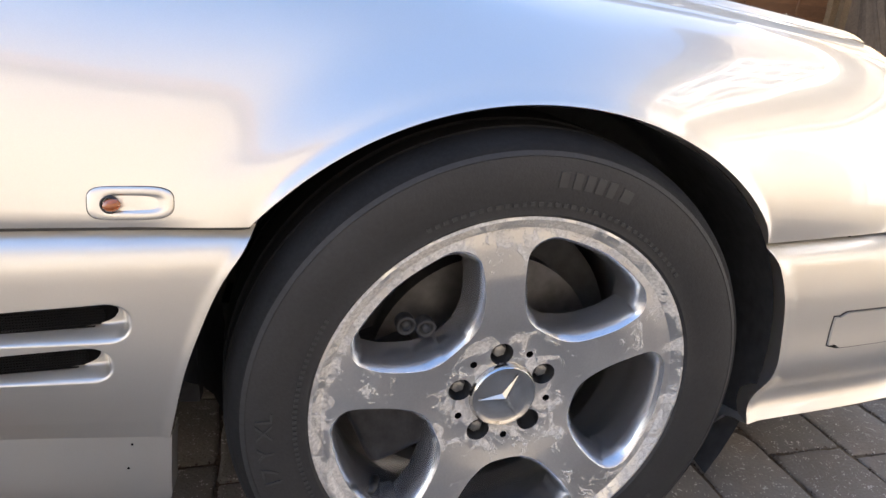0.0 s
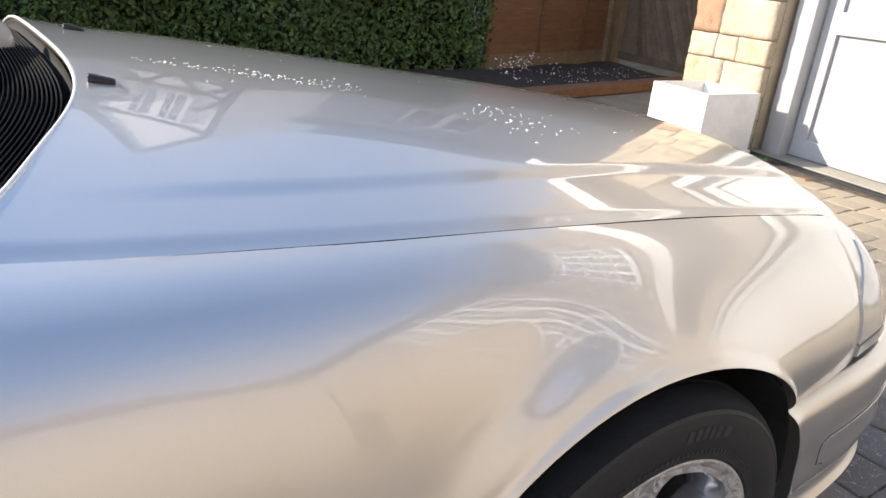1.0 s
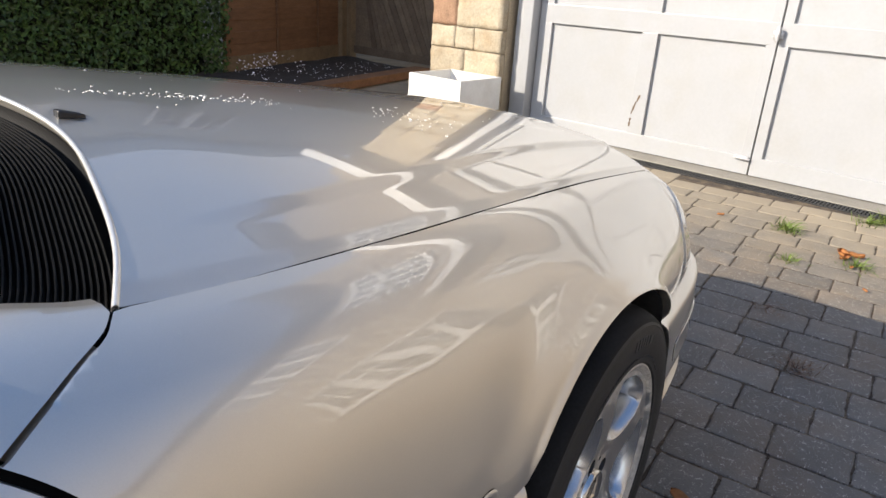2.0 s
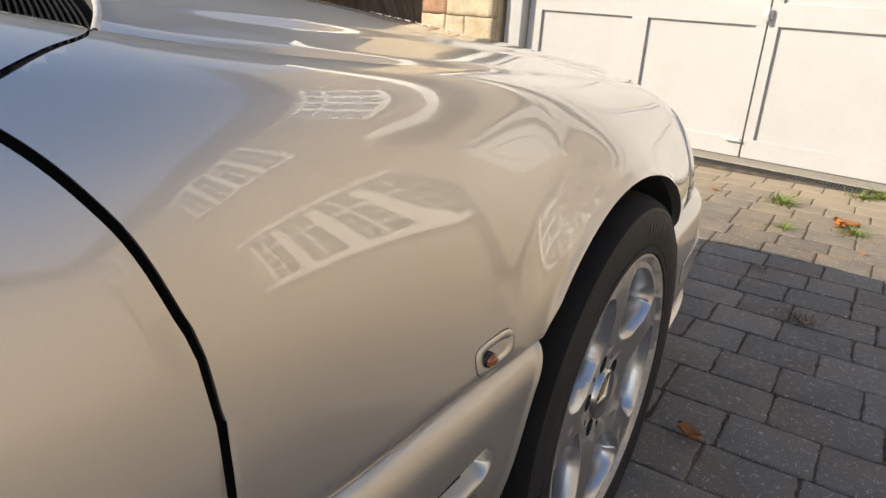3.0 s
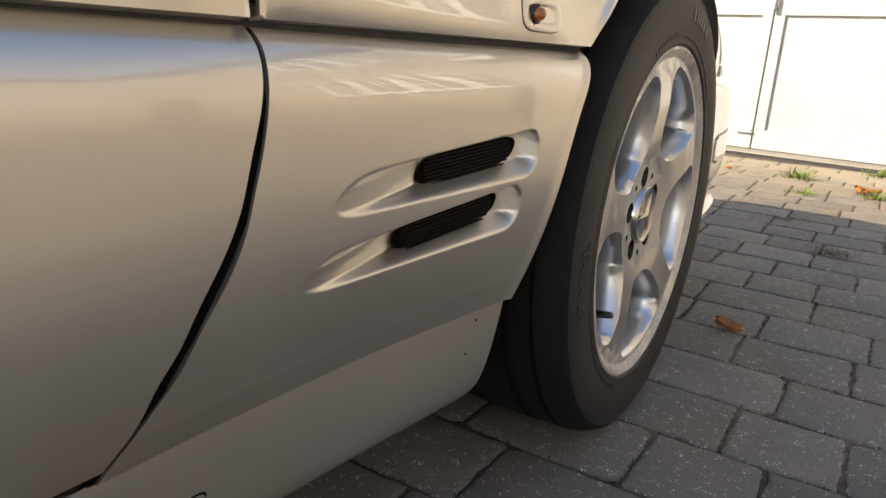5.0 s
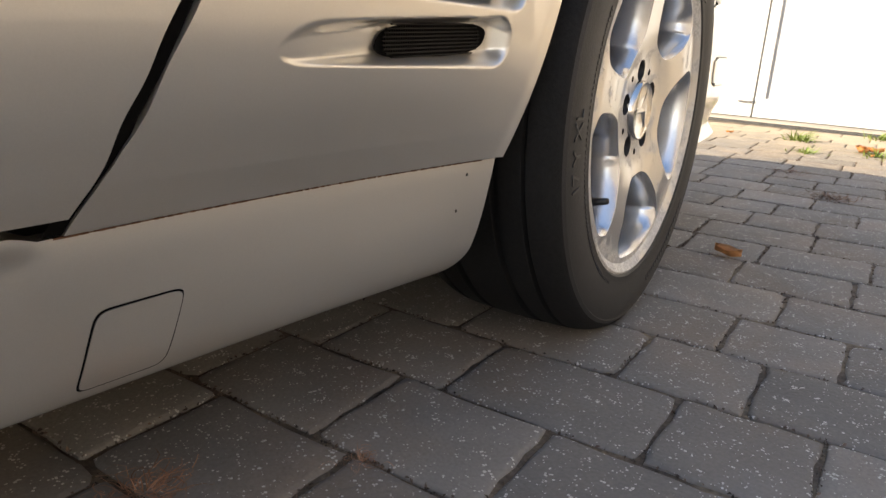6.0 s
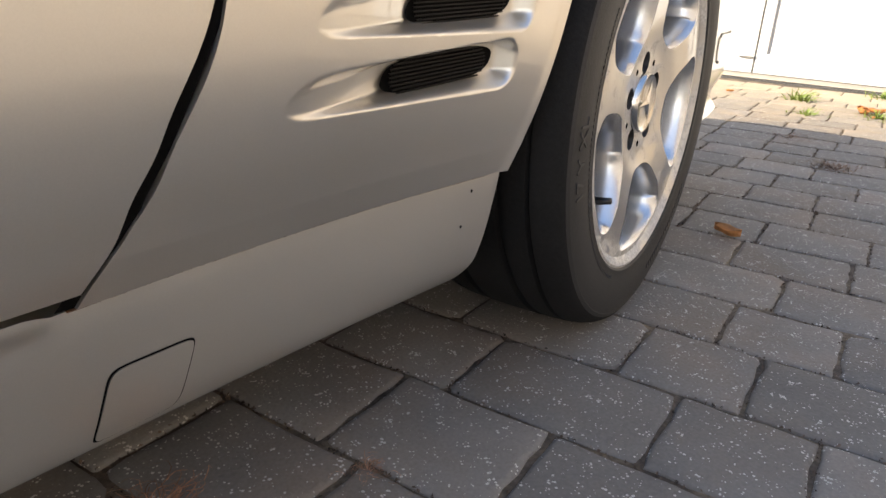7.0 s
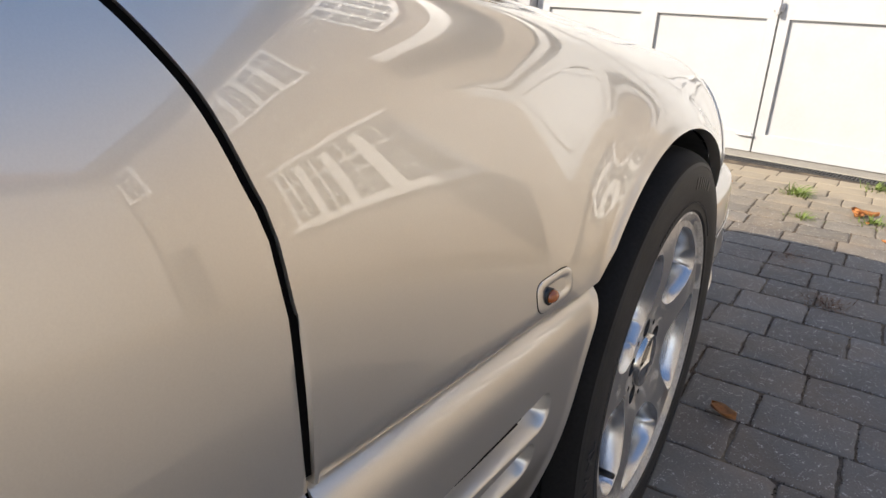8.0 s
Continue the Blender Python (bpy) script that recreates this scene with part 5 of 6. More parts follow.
def leaf(y_hi, y_lo, cuts, sign):
    """One leaf: stiles and rails proud of its four panels."""
    body = box(DX + 0.026, DX + 0.055, y_lo, y_hi, 0.012, 2.08)
    ob = part("door_leaf", body, WHITE, garage, smooth=False)
    zs = (0.012, 0.135, 0.845, 0.985, 1.88, 2.08)
    for a, b in ((0, 1), (2, 3), (4, 5)):
        part("rail", box(DX, DX + 0.0265, y_lo + 0.001, y_hi - 0.001, zs[a], zs[b], 0.004), WHITE, ob, smooth=False)
    for y0, y1 in cuts:
        for a, b in ((1, 2), (3, 4)):
            part("stile", box(DX + 0.0005, DX + 0.0265, y0, y1, zs[a] - 0.003, zs[b] + 0.003, 0.004), WHITE, ob, smooth=False)


leaf(2.71, 0.947, ((2.597, 2.709), (1.732, 1.85), (0.948, 1.01)), 1)
leaf(0.939, -0.85, ((0.875, 0.938), (0.02, 0.13), (-0.849, -0.74)), -1)
latch = part("door_latch", box(DX - 0.03, DX, 0.915, 0.975, 0.89, 0.935, 0.006), IRONMONGERY, garage, "white painted iron latch")
part("latch_knob", box(DX - 0.055, DX - 0.028, 0.93, 0.955, 0.87, 0.96, 0.006), IRONMONGERY, latch)
bolt = part("foot_bolt", box(DX - 0.018, DX, 0.955, 1.01, 0.105, 0.135, 0.005), IRONMONGERY, garage, "iron foot bolt")
part("bolt_bar", box(DX - 0.03, DX - 0.012, 0.94, 1.05, 0.114, 0.124, 0.003), IRONMONGERY, bolt)
# where the paint has lifted from a stile and shows the grey timber
fk = random.Random(8)
for y0, z0, y1, z1, n in ((1.795, 0.405, 1.838, 0.285, 9), (1.838, 0.235, 1.842, 0.190, 4)):
    bm = bmesh.new()
    for k in range(n):
        f = k / (n - 1)
        y, z = y0 + (y1 - y0) * f + fk.uniform(-0.003, 0.003), z0 + (z1 - z0) * f
        w, h = fk.uniform(0.003, 0.008), abs(z1 - z0) / n * 0.75
        box(DX - 0.0012, DX + 0.003, y - w, y + w, z - h, z + h, 0.0004, 1, bm=bm)
    part("lifted_paint", bm, GATE, garage, "bare timber where the white paint has flaked", smooth=False)
for y in (2.79, -0.93):
    jamb = part("trim_jamb", box(DX - 0.10, DX + 0.06, y - 0.075, y + 0.07, 0, 2.2, 0.006), WHITE, None)
    tagged(jamb, "white painted timber door jamb", "door frame", kind="structure")
head = part("trim_head", box(DX - 0.10, DX + 0.06, -0.85, 2.71, 2.085, 2.2, 0.006), WHITE, None)
tagged(head, "white painted timber door head", "door frame", kind="structure")
step = part("threshold", box(3.635, DX + 0.05, -1.0, 2.9, -0.05, 0.008, 0.006), CONCRETE, None)
tagged(step, "pale concrete threshold strip", "threshold", kind="structure")

drain = thing("drain_channel", (3.57, 0.9, 0), "black slotted drain channel before the garage door", "drain", kind="structure")
bm = bmesh.new()
box(3.508, 3.518, -1.2, 2.9, -0.02, 0.002, bm=bm)
box(3.622, 3.632, -1.2, 2.9, -0.02, 0.002, bm=bm)
box(3.567, 3.573, -1.2, 2.9, -0.02, 0.001, bm=bm)
part("drain_edge", bm, DRAIN, drain, smooth=False)
part("drain_bottom", box(3.518, 3.622, -1.2, 2.9, -0.025, -0.022), DARK, drain, smooth=False)
bar = mesh("drain_bar", *(lambda b: ([v.co.copy() for v in b.verts], [[v.index for v in f.verts] for f in b.faces]))(box(-0.052, 0.052, -0.0045, 0.0045, -0.008, 0.0015)), DRAIN, smooth=False)
for i in range(205):
    put("drain_bar", bar, drain, at=(0, 0, 0)).matrix_basis = Matrix.Translation((3.57, -1.19 + 0.02 * i, 0))

# walls of the garage and house
wall = part("wall_garage", box(3.66, 4.3, 2.89, 3.62, -0.05, 3.2), MORTAR, None, smooth=False)
tagged(wall, "yellow sandstone pier beside the garage door", "wall", kind="structure")
w2 = part("wall_garage_right", box(3.66, 5.3, -1.6, -1.0, -0.05, 3.2), RENDER_WALL, None, smooth=False)
tagged(w2, "sandstone garage wall", "wall", kind="structure")
w3 = part("wall_over_door", box(3.68, 4.3, -1.0, 2.89, 2.2, 3.2), RENDER_WALL, None, smooth=False)
tagged(w3, "sandstone wall over the garage door", "wall", kind="structure")
w4 = part("wall_garage_side", box(4.3, 8.5, 3.2, 3.60, -0.05, 3.2), MORTAR, None, smooth=False)
tagged(w4, "side wall of the garage", "wall", kind="structure")
# a near-black slab close behind the door paints the garage's dark inside
w5 = part("wall_garage_back", box(3.95, 4.3, -1.0, 2.93, -0.05, 2.2), DARK, None, smooth=False)
tagged(w5, "near-black slab that stands for the unlit inside of the garage", "wall", kind="structure")


def stone_block(dx, dy, dz, seed):
    """A rough-faced block, its edges worn round and its face uneven."""
    rnd = random.Random(seed)
    b = box(-dx / 2, dx / 2, -dy / 2, dy / 2, -dz / 2, dz / 2)
    bmesh.ops.subdivide_edges(b, edges=b.edges[:], cuts=7, use_grid_fill=True)
    o = Vector((seed * 3.7, seed * 1.3, 0))
    for v in b.verts:
        c = v.co
        ry, rz = abs(c.y) / (dy / 2), abs(c.z) / (dz / 2)
        near = max(ry, rz)
        c.x += 0.005 * ease(0.85, 1.0, near) if c.x < 0 else 0.0
        c += Vector((noise.noise(c * 14 + o), noise.noise(c * 9 + o + Vector((5, 0, 0))), noise.noise(c * 9 + o + Vector((0, 8, 0))))) * 0.007
        c.x += 0.007 * noise.noise(c * 34 + o)
    vs, fs = [v.co.copy() for v in b.verts], [[v.index for v in f.verts] for f in b.faces]
    b.free()
    return mesh("stone", vs, fs, STONE, smooth=True)


courses = ((0.0, 0.21), (0.21, 0.37), (0.37, 0.585), (0.585, 0.76), (0.76, 1.02), (1.02, 1.20), (1.20, 1.44), (1.44, 1.66), (1.66, 1.92))
for n, (z0, z1) in enumerate(courses):
    y = 2.895
    k = 0
    while y < 3.61:
        w = min((0.46, 0.27, 0.36, 0.20)[(n * 3 + k * 2) % 4], 3.625 - y)
        if 3.625 - y - w < 0.12:
            w = 3.625 - y
        ob = put("stone", stone_block(0.12, w - 0.006, z1 - z0 - 0.006, n * 17 + k), wall)
        ob.matrix_basis = Matrix.Translation((3.655, y + w / 2, (z0 + z1) / 2))
        if z0 == 0.76 and k > 0:
            ob.data.materials[0] = BRICK
        y += w
        k += 1

# planter
planter = thing("planter", (3.28, 3.07, 0), "square white empty planter against the stone pier", "planter")
bm = box(3.025, 3.525, 2.81, 3.33, 0.03, 0.425, 0.006, 2)
top = max(bm.faces, key=lambda f: f.calc_center_median().z)
out = bmesh.ops.inset_individual(bm, faces=[top], thickness=0.022)
low = bmesh.ops.extrude_discrete_faces(bm, faces=[top])["faces"][0]
bmesh.ops.translate(bm, vec=(0, 0, -0.20), verts=low.verts)
part("box", bm, PLANTER, planter, sharp=30)
part("foot", box(3.01, 3.54, 2.795, 3.345, 0.0, 0.03, 0.006), PLANTER, planter, smooth=False)

# fence, gate and bed
fence = thing("fence", (4.6, 6.85, 0), "brown close-boarded timber fence with a gravel board", "fence")
A, B = Vector((3.35, 6.42, 0)), Vector((5.72, 7.22, 0))
along = (B - A).normalized()
turn_f = Matrix.Rotation(math.atan2(along.y, along.x), 4, "Z")


def on_fence(name, u0, u1, z0, z1, thick, out, mat, label=""):
    c = A + along * (u0 + u1) / 2 + Vector((along.y, -along.x, 0)) * out
    return part(name, box(c.x - (u1 - u0) / 2, c.x + (u1 - u0) / 2, c.y - thick / 2, c.y + thick / 2, z0, z1, 0.003, 1, turn=turn_f), mat, fence, label, smooth=False)


full = (B - A).length
on_fence("gravel_board", 0, full, 0.0, 0.17, 0.03, 0.0, POST, "weathered gravel board")
for k in range(13):
    on_fence("board", 0.01, full - 0.06, 0.17 + 0.125 * k, 0.17 + 0.125 * k + 0.133, 0.012, 0.006 * (k % 2), FENCE)
for u in (0.04, 1.0, 1.9):
    on_fence("batten", u - 0.02, u + 0.02, 0.17, 1.85, 0.03, 0.025, FENCE)
on_fence("post", full - 0.06, full + 0.06, 0.0, 1.95, 0.11, 0.02, POST, "square fence post")

gate = thing("gate", (5.85, 6.35, 0), "grey-brown ledged timber gate with diagonal boards", "gate")
for y0, y1 in ((5.45, 5.56), (7.08, 7.19)):
    part("gate_post", box(5.80, 5.91, y0, y1, 0, 1.95, 0.005), POST, gate, smooth=False)
part("gate_panel", box(5.88, 5.90, 5.57, 7.07, 0.06, 1.8, 0.003), GATE, gate, smooth=False)
for k in range(14):
    y = 5.66 + 0.11 * k
    for s, z0, z1 in ((1, 0.35, 1.35), ):
        b = box(5.86, 5.878, y - 0.05, y + 0.05, 0.10, 1.75, 0.004, 1)
        for v in b.verts:
            v.co.y += (v.co.z - 0.9) * 0.55
            v.co.y = min(max(v.co.y, 5.575), 7.065)
        part("gate_board", b, GATE, gate, smooth=False)
for z in (0.12, 1.7):
    part("gate_rail", box(5.845, 5.862, 5.575, 7.065, z - 0.05, z + 0.05, 0.004), GATE, gate, smooth=False)

bed2 = bmesh.new()
poly = [(3.25, 5.05), (5.60, 5.62), (5.79, 7.15), (3.35, 6.38), (-3, 6.2), (-3, 5.0)]
f = bed2.faces.new([bed2.verts.new((x, y, 0.02)) for x, y in poly])
bmesh.ops.triangulate(bed2, faces=[f])
bmesh.ops.subdivide_edges(bed2, edges=bed2.edges[:], cuts=6, use_grid_fill=True)
for v in bed2.verts:
    v.co.z += 0.03 * noise.noise(v.co * 3)
soil = part("soil_bed", bed2, SOIL, None)
tagged(soil, "dark soil of a planting bed below the fence", "flower bed", kind="structure")
edge = thing("bed_edging", (4.4, 5.3, 0), "brown timber sleeper edging of the bed", "edging")
d = math.atan2(5.62 - 5.0, 5.6 - 3.0)
part("sleeper", box(2.85, 5.65, 5.10, 5.32, -0.02, 0.07, 0.01, 2, turn=Matrix.Rotation(d, 4, "Z")), SLEEPER, edge, smooth=False)
part("sleeper", box(0.2, 2.95, 4.66, 4.88, -0.02, 0.07, 0.01, 2, turn=Matrix.Rotation(0.04, 4, "Z")), SLEEPER, edge, smooth=False)

rng = np.random.RandomState(5)


def scatter(name, centres, normals, size, mat, parent, long=1.6, label="", jitter=0.6, fold=0.25):
    """Many small leaves, each two faces folded along its rib, as one mesh."""
    n = len(centres)
    nor = normals + rng.normal(0, jitter, (n, 3))
    nor /= np.linalg.norm(nor, axis=1)[:, None]
    t = np.cross(nor, rng.normal(0, 1, (n, 3)))
    t /= np.linalg.norm(t, axis=1)[:, None]
    b = np.cross(nor, t)
    s = size * rng.uniform(0.6, 1.3, (n, 1))
    v = np.stack([centres - t * s * long / 2, centres + b * s / 2 + nor * s * fold, centres + t * s * long / 2, centres - b * s / 2 + nor * s * fold], 1).reshape(-1, 3)
    f = [(4 * i, 4 * i + 1, 4 * i + 2) for i in range(n)] + [(4 * i, 4 * i + 2, 4 * i + 3) for i in range(n)]
    me = mesh(name, v, f, mat, smooth=False)
    ob = put(name, me, parent, label)
    return tagged(ob, kind="stuff")


hedge = thing("hedge", (0, 6.9, 0), "dense clipped dark green laurel hedge", "hedge")
# a solid core, its near-black colour standing for shade between the leaves
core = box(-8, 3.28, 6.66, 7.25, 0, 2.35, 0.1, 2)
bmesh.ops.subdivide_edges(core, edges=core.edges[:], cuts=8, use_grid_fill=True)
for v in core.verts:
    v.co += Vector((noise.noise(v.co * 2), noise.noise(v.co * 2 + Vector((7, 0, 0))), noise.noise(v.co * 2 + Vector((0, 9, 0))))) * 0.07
part("hedge_core", core, CORE_SHADE, hedge)
n = 42000
x = np.where(rng.rand(n) < 0.8, rng.uniform(-2.5, 3.36, n), rng.uniform(-8, -2.5, n))
z = 2.42 * rng.rand(n) ** 0.9
wave = 0.09 * np.sin(x * 3.1 + 1.3 * np.sin(z * 4)) + 0.07 * np.sin(z * 5.3 + x * 2) + rng.exponential(0.05, n)
c = np.stack([x, 6.36 + wave, z + 0.02], 1)
scatter("leaf_mass", c, np.tile([0, -1.0, 0.35], (n, 1)), 0.034, LEAF, hedge, label="glossy dark leaves")
n = 9000
c = np.stack([rng.uniform(-4, 3.36, n), rng.uniform(6.35, 7.3, n), 2.38 + 0.06 * rng.randn(n)], 1)
scatter("leaf_mass", c, np.tile([0, -0.2, 1.0], (n, 1)), 0.036, LEAF, hedge)
n = 3500
c = np.stack([3.33 + 0.06 * rng.randn(n), rng.uniform(6.35, 7.3, n), rng.uniform(0, 2.4, n)], 1)
scatter("leaf_mass", c, np.tile([1.0, -0.2, 0.2], (n, 1)), 0.036, LEAF, hedge)

# flowers and fallen petals in the bed
flowers = thing("flowers", (3.9, 6.15, 0), "small white flowers and petals in the soil", "flowers")
n = 90
c = np.stack([3.75 + 0.22 * rng.randn(n), 6.15 + 0.12 * rng.randn(n), rng.uniform(0.05, 0.22, n)], 1)
scatter("petal", c, np.tile([0, -0.4, 1.0], (n, 1)), 0.022, PETAL, flowers, long=1.0)
n = 160
c = np.stack([rng.uniform(3.3, 5.5, n), rng.uniform(5.4, 6.4, n), np.full(n, 0.05)], 1)
scatter("petal", c, np.tile([0, -0.3, 1.0], (n, 1)), 0.016, PETAL, flowers, long=1.0)


# ---- weeds and leaves on the paving ----
def tuft(name, at, n, high, spread, mat, label, cat, curl=0.0):
    """Blades or strands that rise from one spot: the more curl, the longer, thinner and more tangled they are."""
    ob = thing(name, at, label, cat)
    v, f = [], []
    for k in range(n):
        a, r = rng.uniform(0, 2 * math.pi), abs(rng.normal(0, spread / 2))
        p = np.array([at[0] + r * math.cos(a), at[1] + r * math.sin(a), -0.002])
        turn, rise = a + rng.normal(0, 0.6), rng.uniform(0.5, 1.3) * (1 - 0.5 * curl)
        bend, steps = rng.normal(0, 0.15 + 0.75 * curl), 5
        h = high * rng.uniform(0.5, 1.15) / steps * (1 + curl)
        wide = high * 0.045 * (1 - 0.55 * curl)
        i = len(v)
        for q in range(steps + 1):
            side = np.array([-math.sin(turn), math.cos(turn), 0.3]) * wide * (1 - 0.75 * q / steps)
            v += [p - side, p + side]
            p = p + h * np.array([math.cos(turn) * math.cos(rise), math.sin(turn) * math.cos(rise), math.sin(rise)])
            p[2] = max(p[2], 0.0006)
            turn, rise = turn + bend, rise - rng.uniform(0.1, 0.35) * (1 + curl)
        f += [(i + 2 * q, i + 2 * q + 1, i + 2 * q + 3, i + 2 * q + 2) for q in range(steps)]
    tagged(put("blade_mass", mesh("blade_mass", v, f, mat, smooth=False), ob), kind="stuff")


tuft("weed", (2.86, 0.43, 0), 90, 0.085, 0.07, GRASS, "green grass tuft between the paving blocks", "weed")
tuft("weed", (2.38, 0.29, 0), 60, 0.05, 0.06, GRASS, "small green weed between the paving blocks", "weed")
tuft("weed", (3.36, 0.14, 0), 80, 0.07, 0.08, GRASS, "green weed by the drain", "weed")
tuft("weed", (2.55, 0.04, 0), 80, 0.06, 0.08, GRASS, "green weed among dead leaves", "weed")
tuft("weed", (3.42, 2.62, 0), 80, 0.07, 0.08, GRASS, "green weed at the foot of the planter", "weed")
tuft("weed", (3.44, 0.05, 0), 70, 0.09, 0.05, GRASS, "tall green weed by the drain", "weed")
tuft("moss_tuft", (1.355, -0.017, 0), 120, 0.035, 0.08, DRY, "dry brown moss in a paving joint", "moss", 0.7)
tuft("moss_tuft", (1.75, 0.20, 0), 90, 0.03, 0.09, DRY, "dry grey moss in a paving joint", "moss", 0.7)
tuft("moss_tuft", (-0.695, -0.035, 0), 130, 0.042, 0.040, RUSSET, "tangled reddish dry moss in a paving joint", "moss", 1.0)
tuft("moss_tuft", (-0.696, 0.147, 0), 80, 0.030, 0.034, RUSSET, "tangled reddish dry grass in a paving joint", "moss", 1.0)
tuft("moss_tuft", (-0.531, 0.040, 0), 60, 0.014, 0.02, RUSSET, "reddish dry moss in a paving joint", "moss", 0.8)


def dead_leaf(x, y, size, spin):
    ob = thing("fallen_leaf", (x, y, 0), "curled brown fallen leaf on the paving", "leaf", "fallen leaves")
    bm = bmesh.new()
    bmesh.ops.create_grid(bm, x_segments=10, y_segments=5, size=0.5)
    for v in bm.verts:
        u, w = v.co.x * 2, v.co.y * 2
        v.co = Vector((u * size / 2, w * size * 0.26 * (1 - abs(u) ** 2.2) ** 0.6 if abs(u) < 1 else 0, 0.004 + size * 0.22 * w * w + 0.02 * size * math.sin(5 * u) + 0.06 * size * u * u))
    bmesh.ops.solidify(bm, geom=bm.faces[:], thickness=0.0006)
    bmesh.ops.transform(bm, matrix=Matrix.Translation((x, y, 0.002)) @ Matrix.Rotation(radians(spin), 4, "Z"), verts=bm.verts)
    part("blade", bm, DEAD, ob)


for x, y, s, a in ((0.472, 0.010, 0.065, 70), (2.65, 0.12, 0.09, 20), (2.67, 0.07, 0.08, 100), (2.60, 0.10, 0.06, 150), (2.95, 1.2, 0.05, 10), (3.3, 1.6, 0.05, 60), (2.8, 0.75, 0.04, 130), (3.35, 2.2, 0.05, 40), (2.5, 0.05, 0.03, 0), (2.25, -0.05, 0.03, 50)):
    dead_leaf(x, y, s, a)


# ---- houses that the paint mirrors ----
def window(parent, at, w, h, cols):
    """A white casement, built at the matrix at, whose local -y is the way it faces: frame with wide mullions, a transom, panes and glazing bars."""
    def piece(name, x0, x1, y0, y1, z0, z1, mat, under, label=""):
        return part(name, place(box(x0, x1, y0, y1, z0, z1), at), mat, under, label, smooth=False)
    win = piece("window", -w / 2, w / 2, -0.05, 0.05, 0, h, JOINERY, parent, "white casement window")
    cw = w / cols
    for i in range(cols):
        a, b = -w / 2 + cw * i + 0.10, -w / 2 + cw * (i + 1) - 0.10
        for c, e in ((0.09, h * 0.66), (h * 0.66 + 0.07, h - 0.08)):
            piece("pane", a, b, -0.056, -0.051, c, e, DARK_GLASS, win)
            for zz in ((c + (e - c) / 3, c + (e - c) * 2 / 3) if e - c > 0.5 else ()):
                piece("glazing_bar", a, b, -0.07, -0.0565, zz - 0.014, zz + 0.014, JOINERY, win)
            xx = (a + b) / 2
            piece("glazing_bar", xx - 0.014, xx + 0.014, -0.072, -0.057, c, e, JOINERY, win)
    return win


WEST = Matrix.Rotation(radians(-90), 4, "Z")
HX = 5.2
house = thing("house", (HX + 3, -6, 0), "buff two-storey house with white casement windows and tiled roof", "house")
part("wall", box(HX, HX + 7, -24, -1.0, -0.05, 5.9), RENDER_WALL, house, smooth=False)
part("wall", box(HX, HX + 7, -1.0, 4.6, 3.2, 5.9), RENDER_WALL, house, smooth=False)
for y, z, w, h, n in ((-3.45, 1.28, 2.6, 1.38, 4), (-3.6, 4.22, 2.8, 1.15, 4), (0.9, 4.22, 2.4, 1.1, 4), (-9.0, 4.15, 1.6, 1.15, 2), (-10.8, 1.02, 2.4, 1.4, 3), (-12.4, 4.15, 2.2, 1.15, 3), (-15.4, 1.02, 1.7, 1.4, 2), (-16.8, 4.15, 1.7, 1.15, 2), (-20.0, 1.02, 2.4, 1.4, 3)):
    window(house, Matrix.Translation((HX - 0.03, y, z)) @ WEST, w, h, n)
part("window_board", box(HX - 0.22, HX + 0.0, -4.85, -2.05, 1.19, 1.28, 0.01), JOINERY, house, "white sill board below the wide window", smooth=False)
part("window_board", box(HX - 0.22, HX + 0.0, -4.85, -2.05, 2.66, 2.75, 0.01), JOINERY, house, "white head board over the wide window", smooth=False)
part("house_door", box(HX - 0.05, HX + 0.02, -8.9, -7.9, 0, 2.1), TIMBER, house, "dark timber front door", smooth=False)
part("gutter", box(HX - 0.35, HX + 0.0, -24.2, 4.8, 5.72, 5.94), TIMBER, house, "dark gutter and fascia", smooth=False)
roof = bmesh.new()
vs = [roof.verts.new(p) for p in ((HX - 0.4, -24.3, 5.9), (HX - 0.4, 4.9, 5.9), (HX + 3.5, 1.6, 8.6), (HX + 3.5, -23.7, 8.6), (HX + 7.4, -24.3, 5.9), (HX + 7.4, 4.9, 5.9))]
roof.faces.new((vs[0], vs[1], vs[2], vs[3])), roof.faces.new((vs[3], vs[2], vs[5], vs[4])), roof.faces.new((vs[0], vs[3], vs[4])), roof.faces.new((vs[1], vs[5], vs[2]))
part("roof", roof, TILE, house, "brown tiled roof", smooth=False)
groof = bmesh.new()
vs = [groof.verts.new(p) for p in ((3.35, -0.85, 2.86), (3.35, 3.9, 2.86), (6.2, 3.9, 4.1), (6.2, -0.85, 4.1))]
groof.faces.new(vs)
ob = part("roof_garage", groof, TILE, None, smooth=False)
tagged(ob, "brown tiled garage roof", "roof", kind="structure")
ob = part("trim_gutter", box(3.30, 3.46, -0.85, 3.9, 2.72, 2.87, 0.01), JOINERY, None, smooth=False)
tagged(ob, "white gutter over the garage", "gutter", kind="structure")

# an unseen house added behind the camera, so the flank mirrors pale buff
across = thing("added_house_across", (-5, -12, 0), "unseen buff house with a tiled roof, added for the flank to mirror", "house")
part("wall", box(-16, 5.0, -15.5, -9.0, -0.05, 5.4), ACROSS_WALL, across, smooth=False)
aroof = bmesh.new()
vs = [aroof.verts.new(p) for p in ((-16.4, -8.65, 5.35), (5.0, -8.65, 5.35), (3.6, -12.2, 8.0), (-14.8, -12.2, 8.0), (-16.4, -15.9, 5.35), (5.0, -15.9, 5.35))]
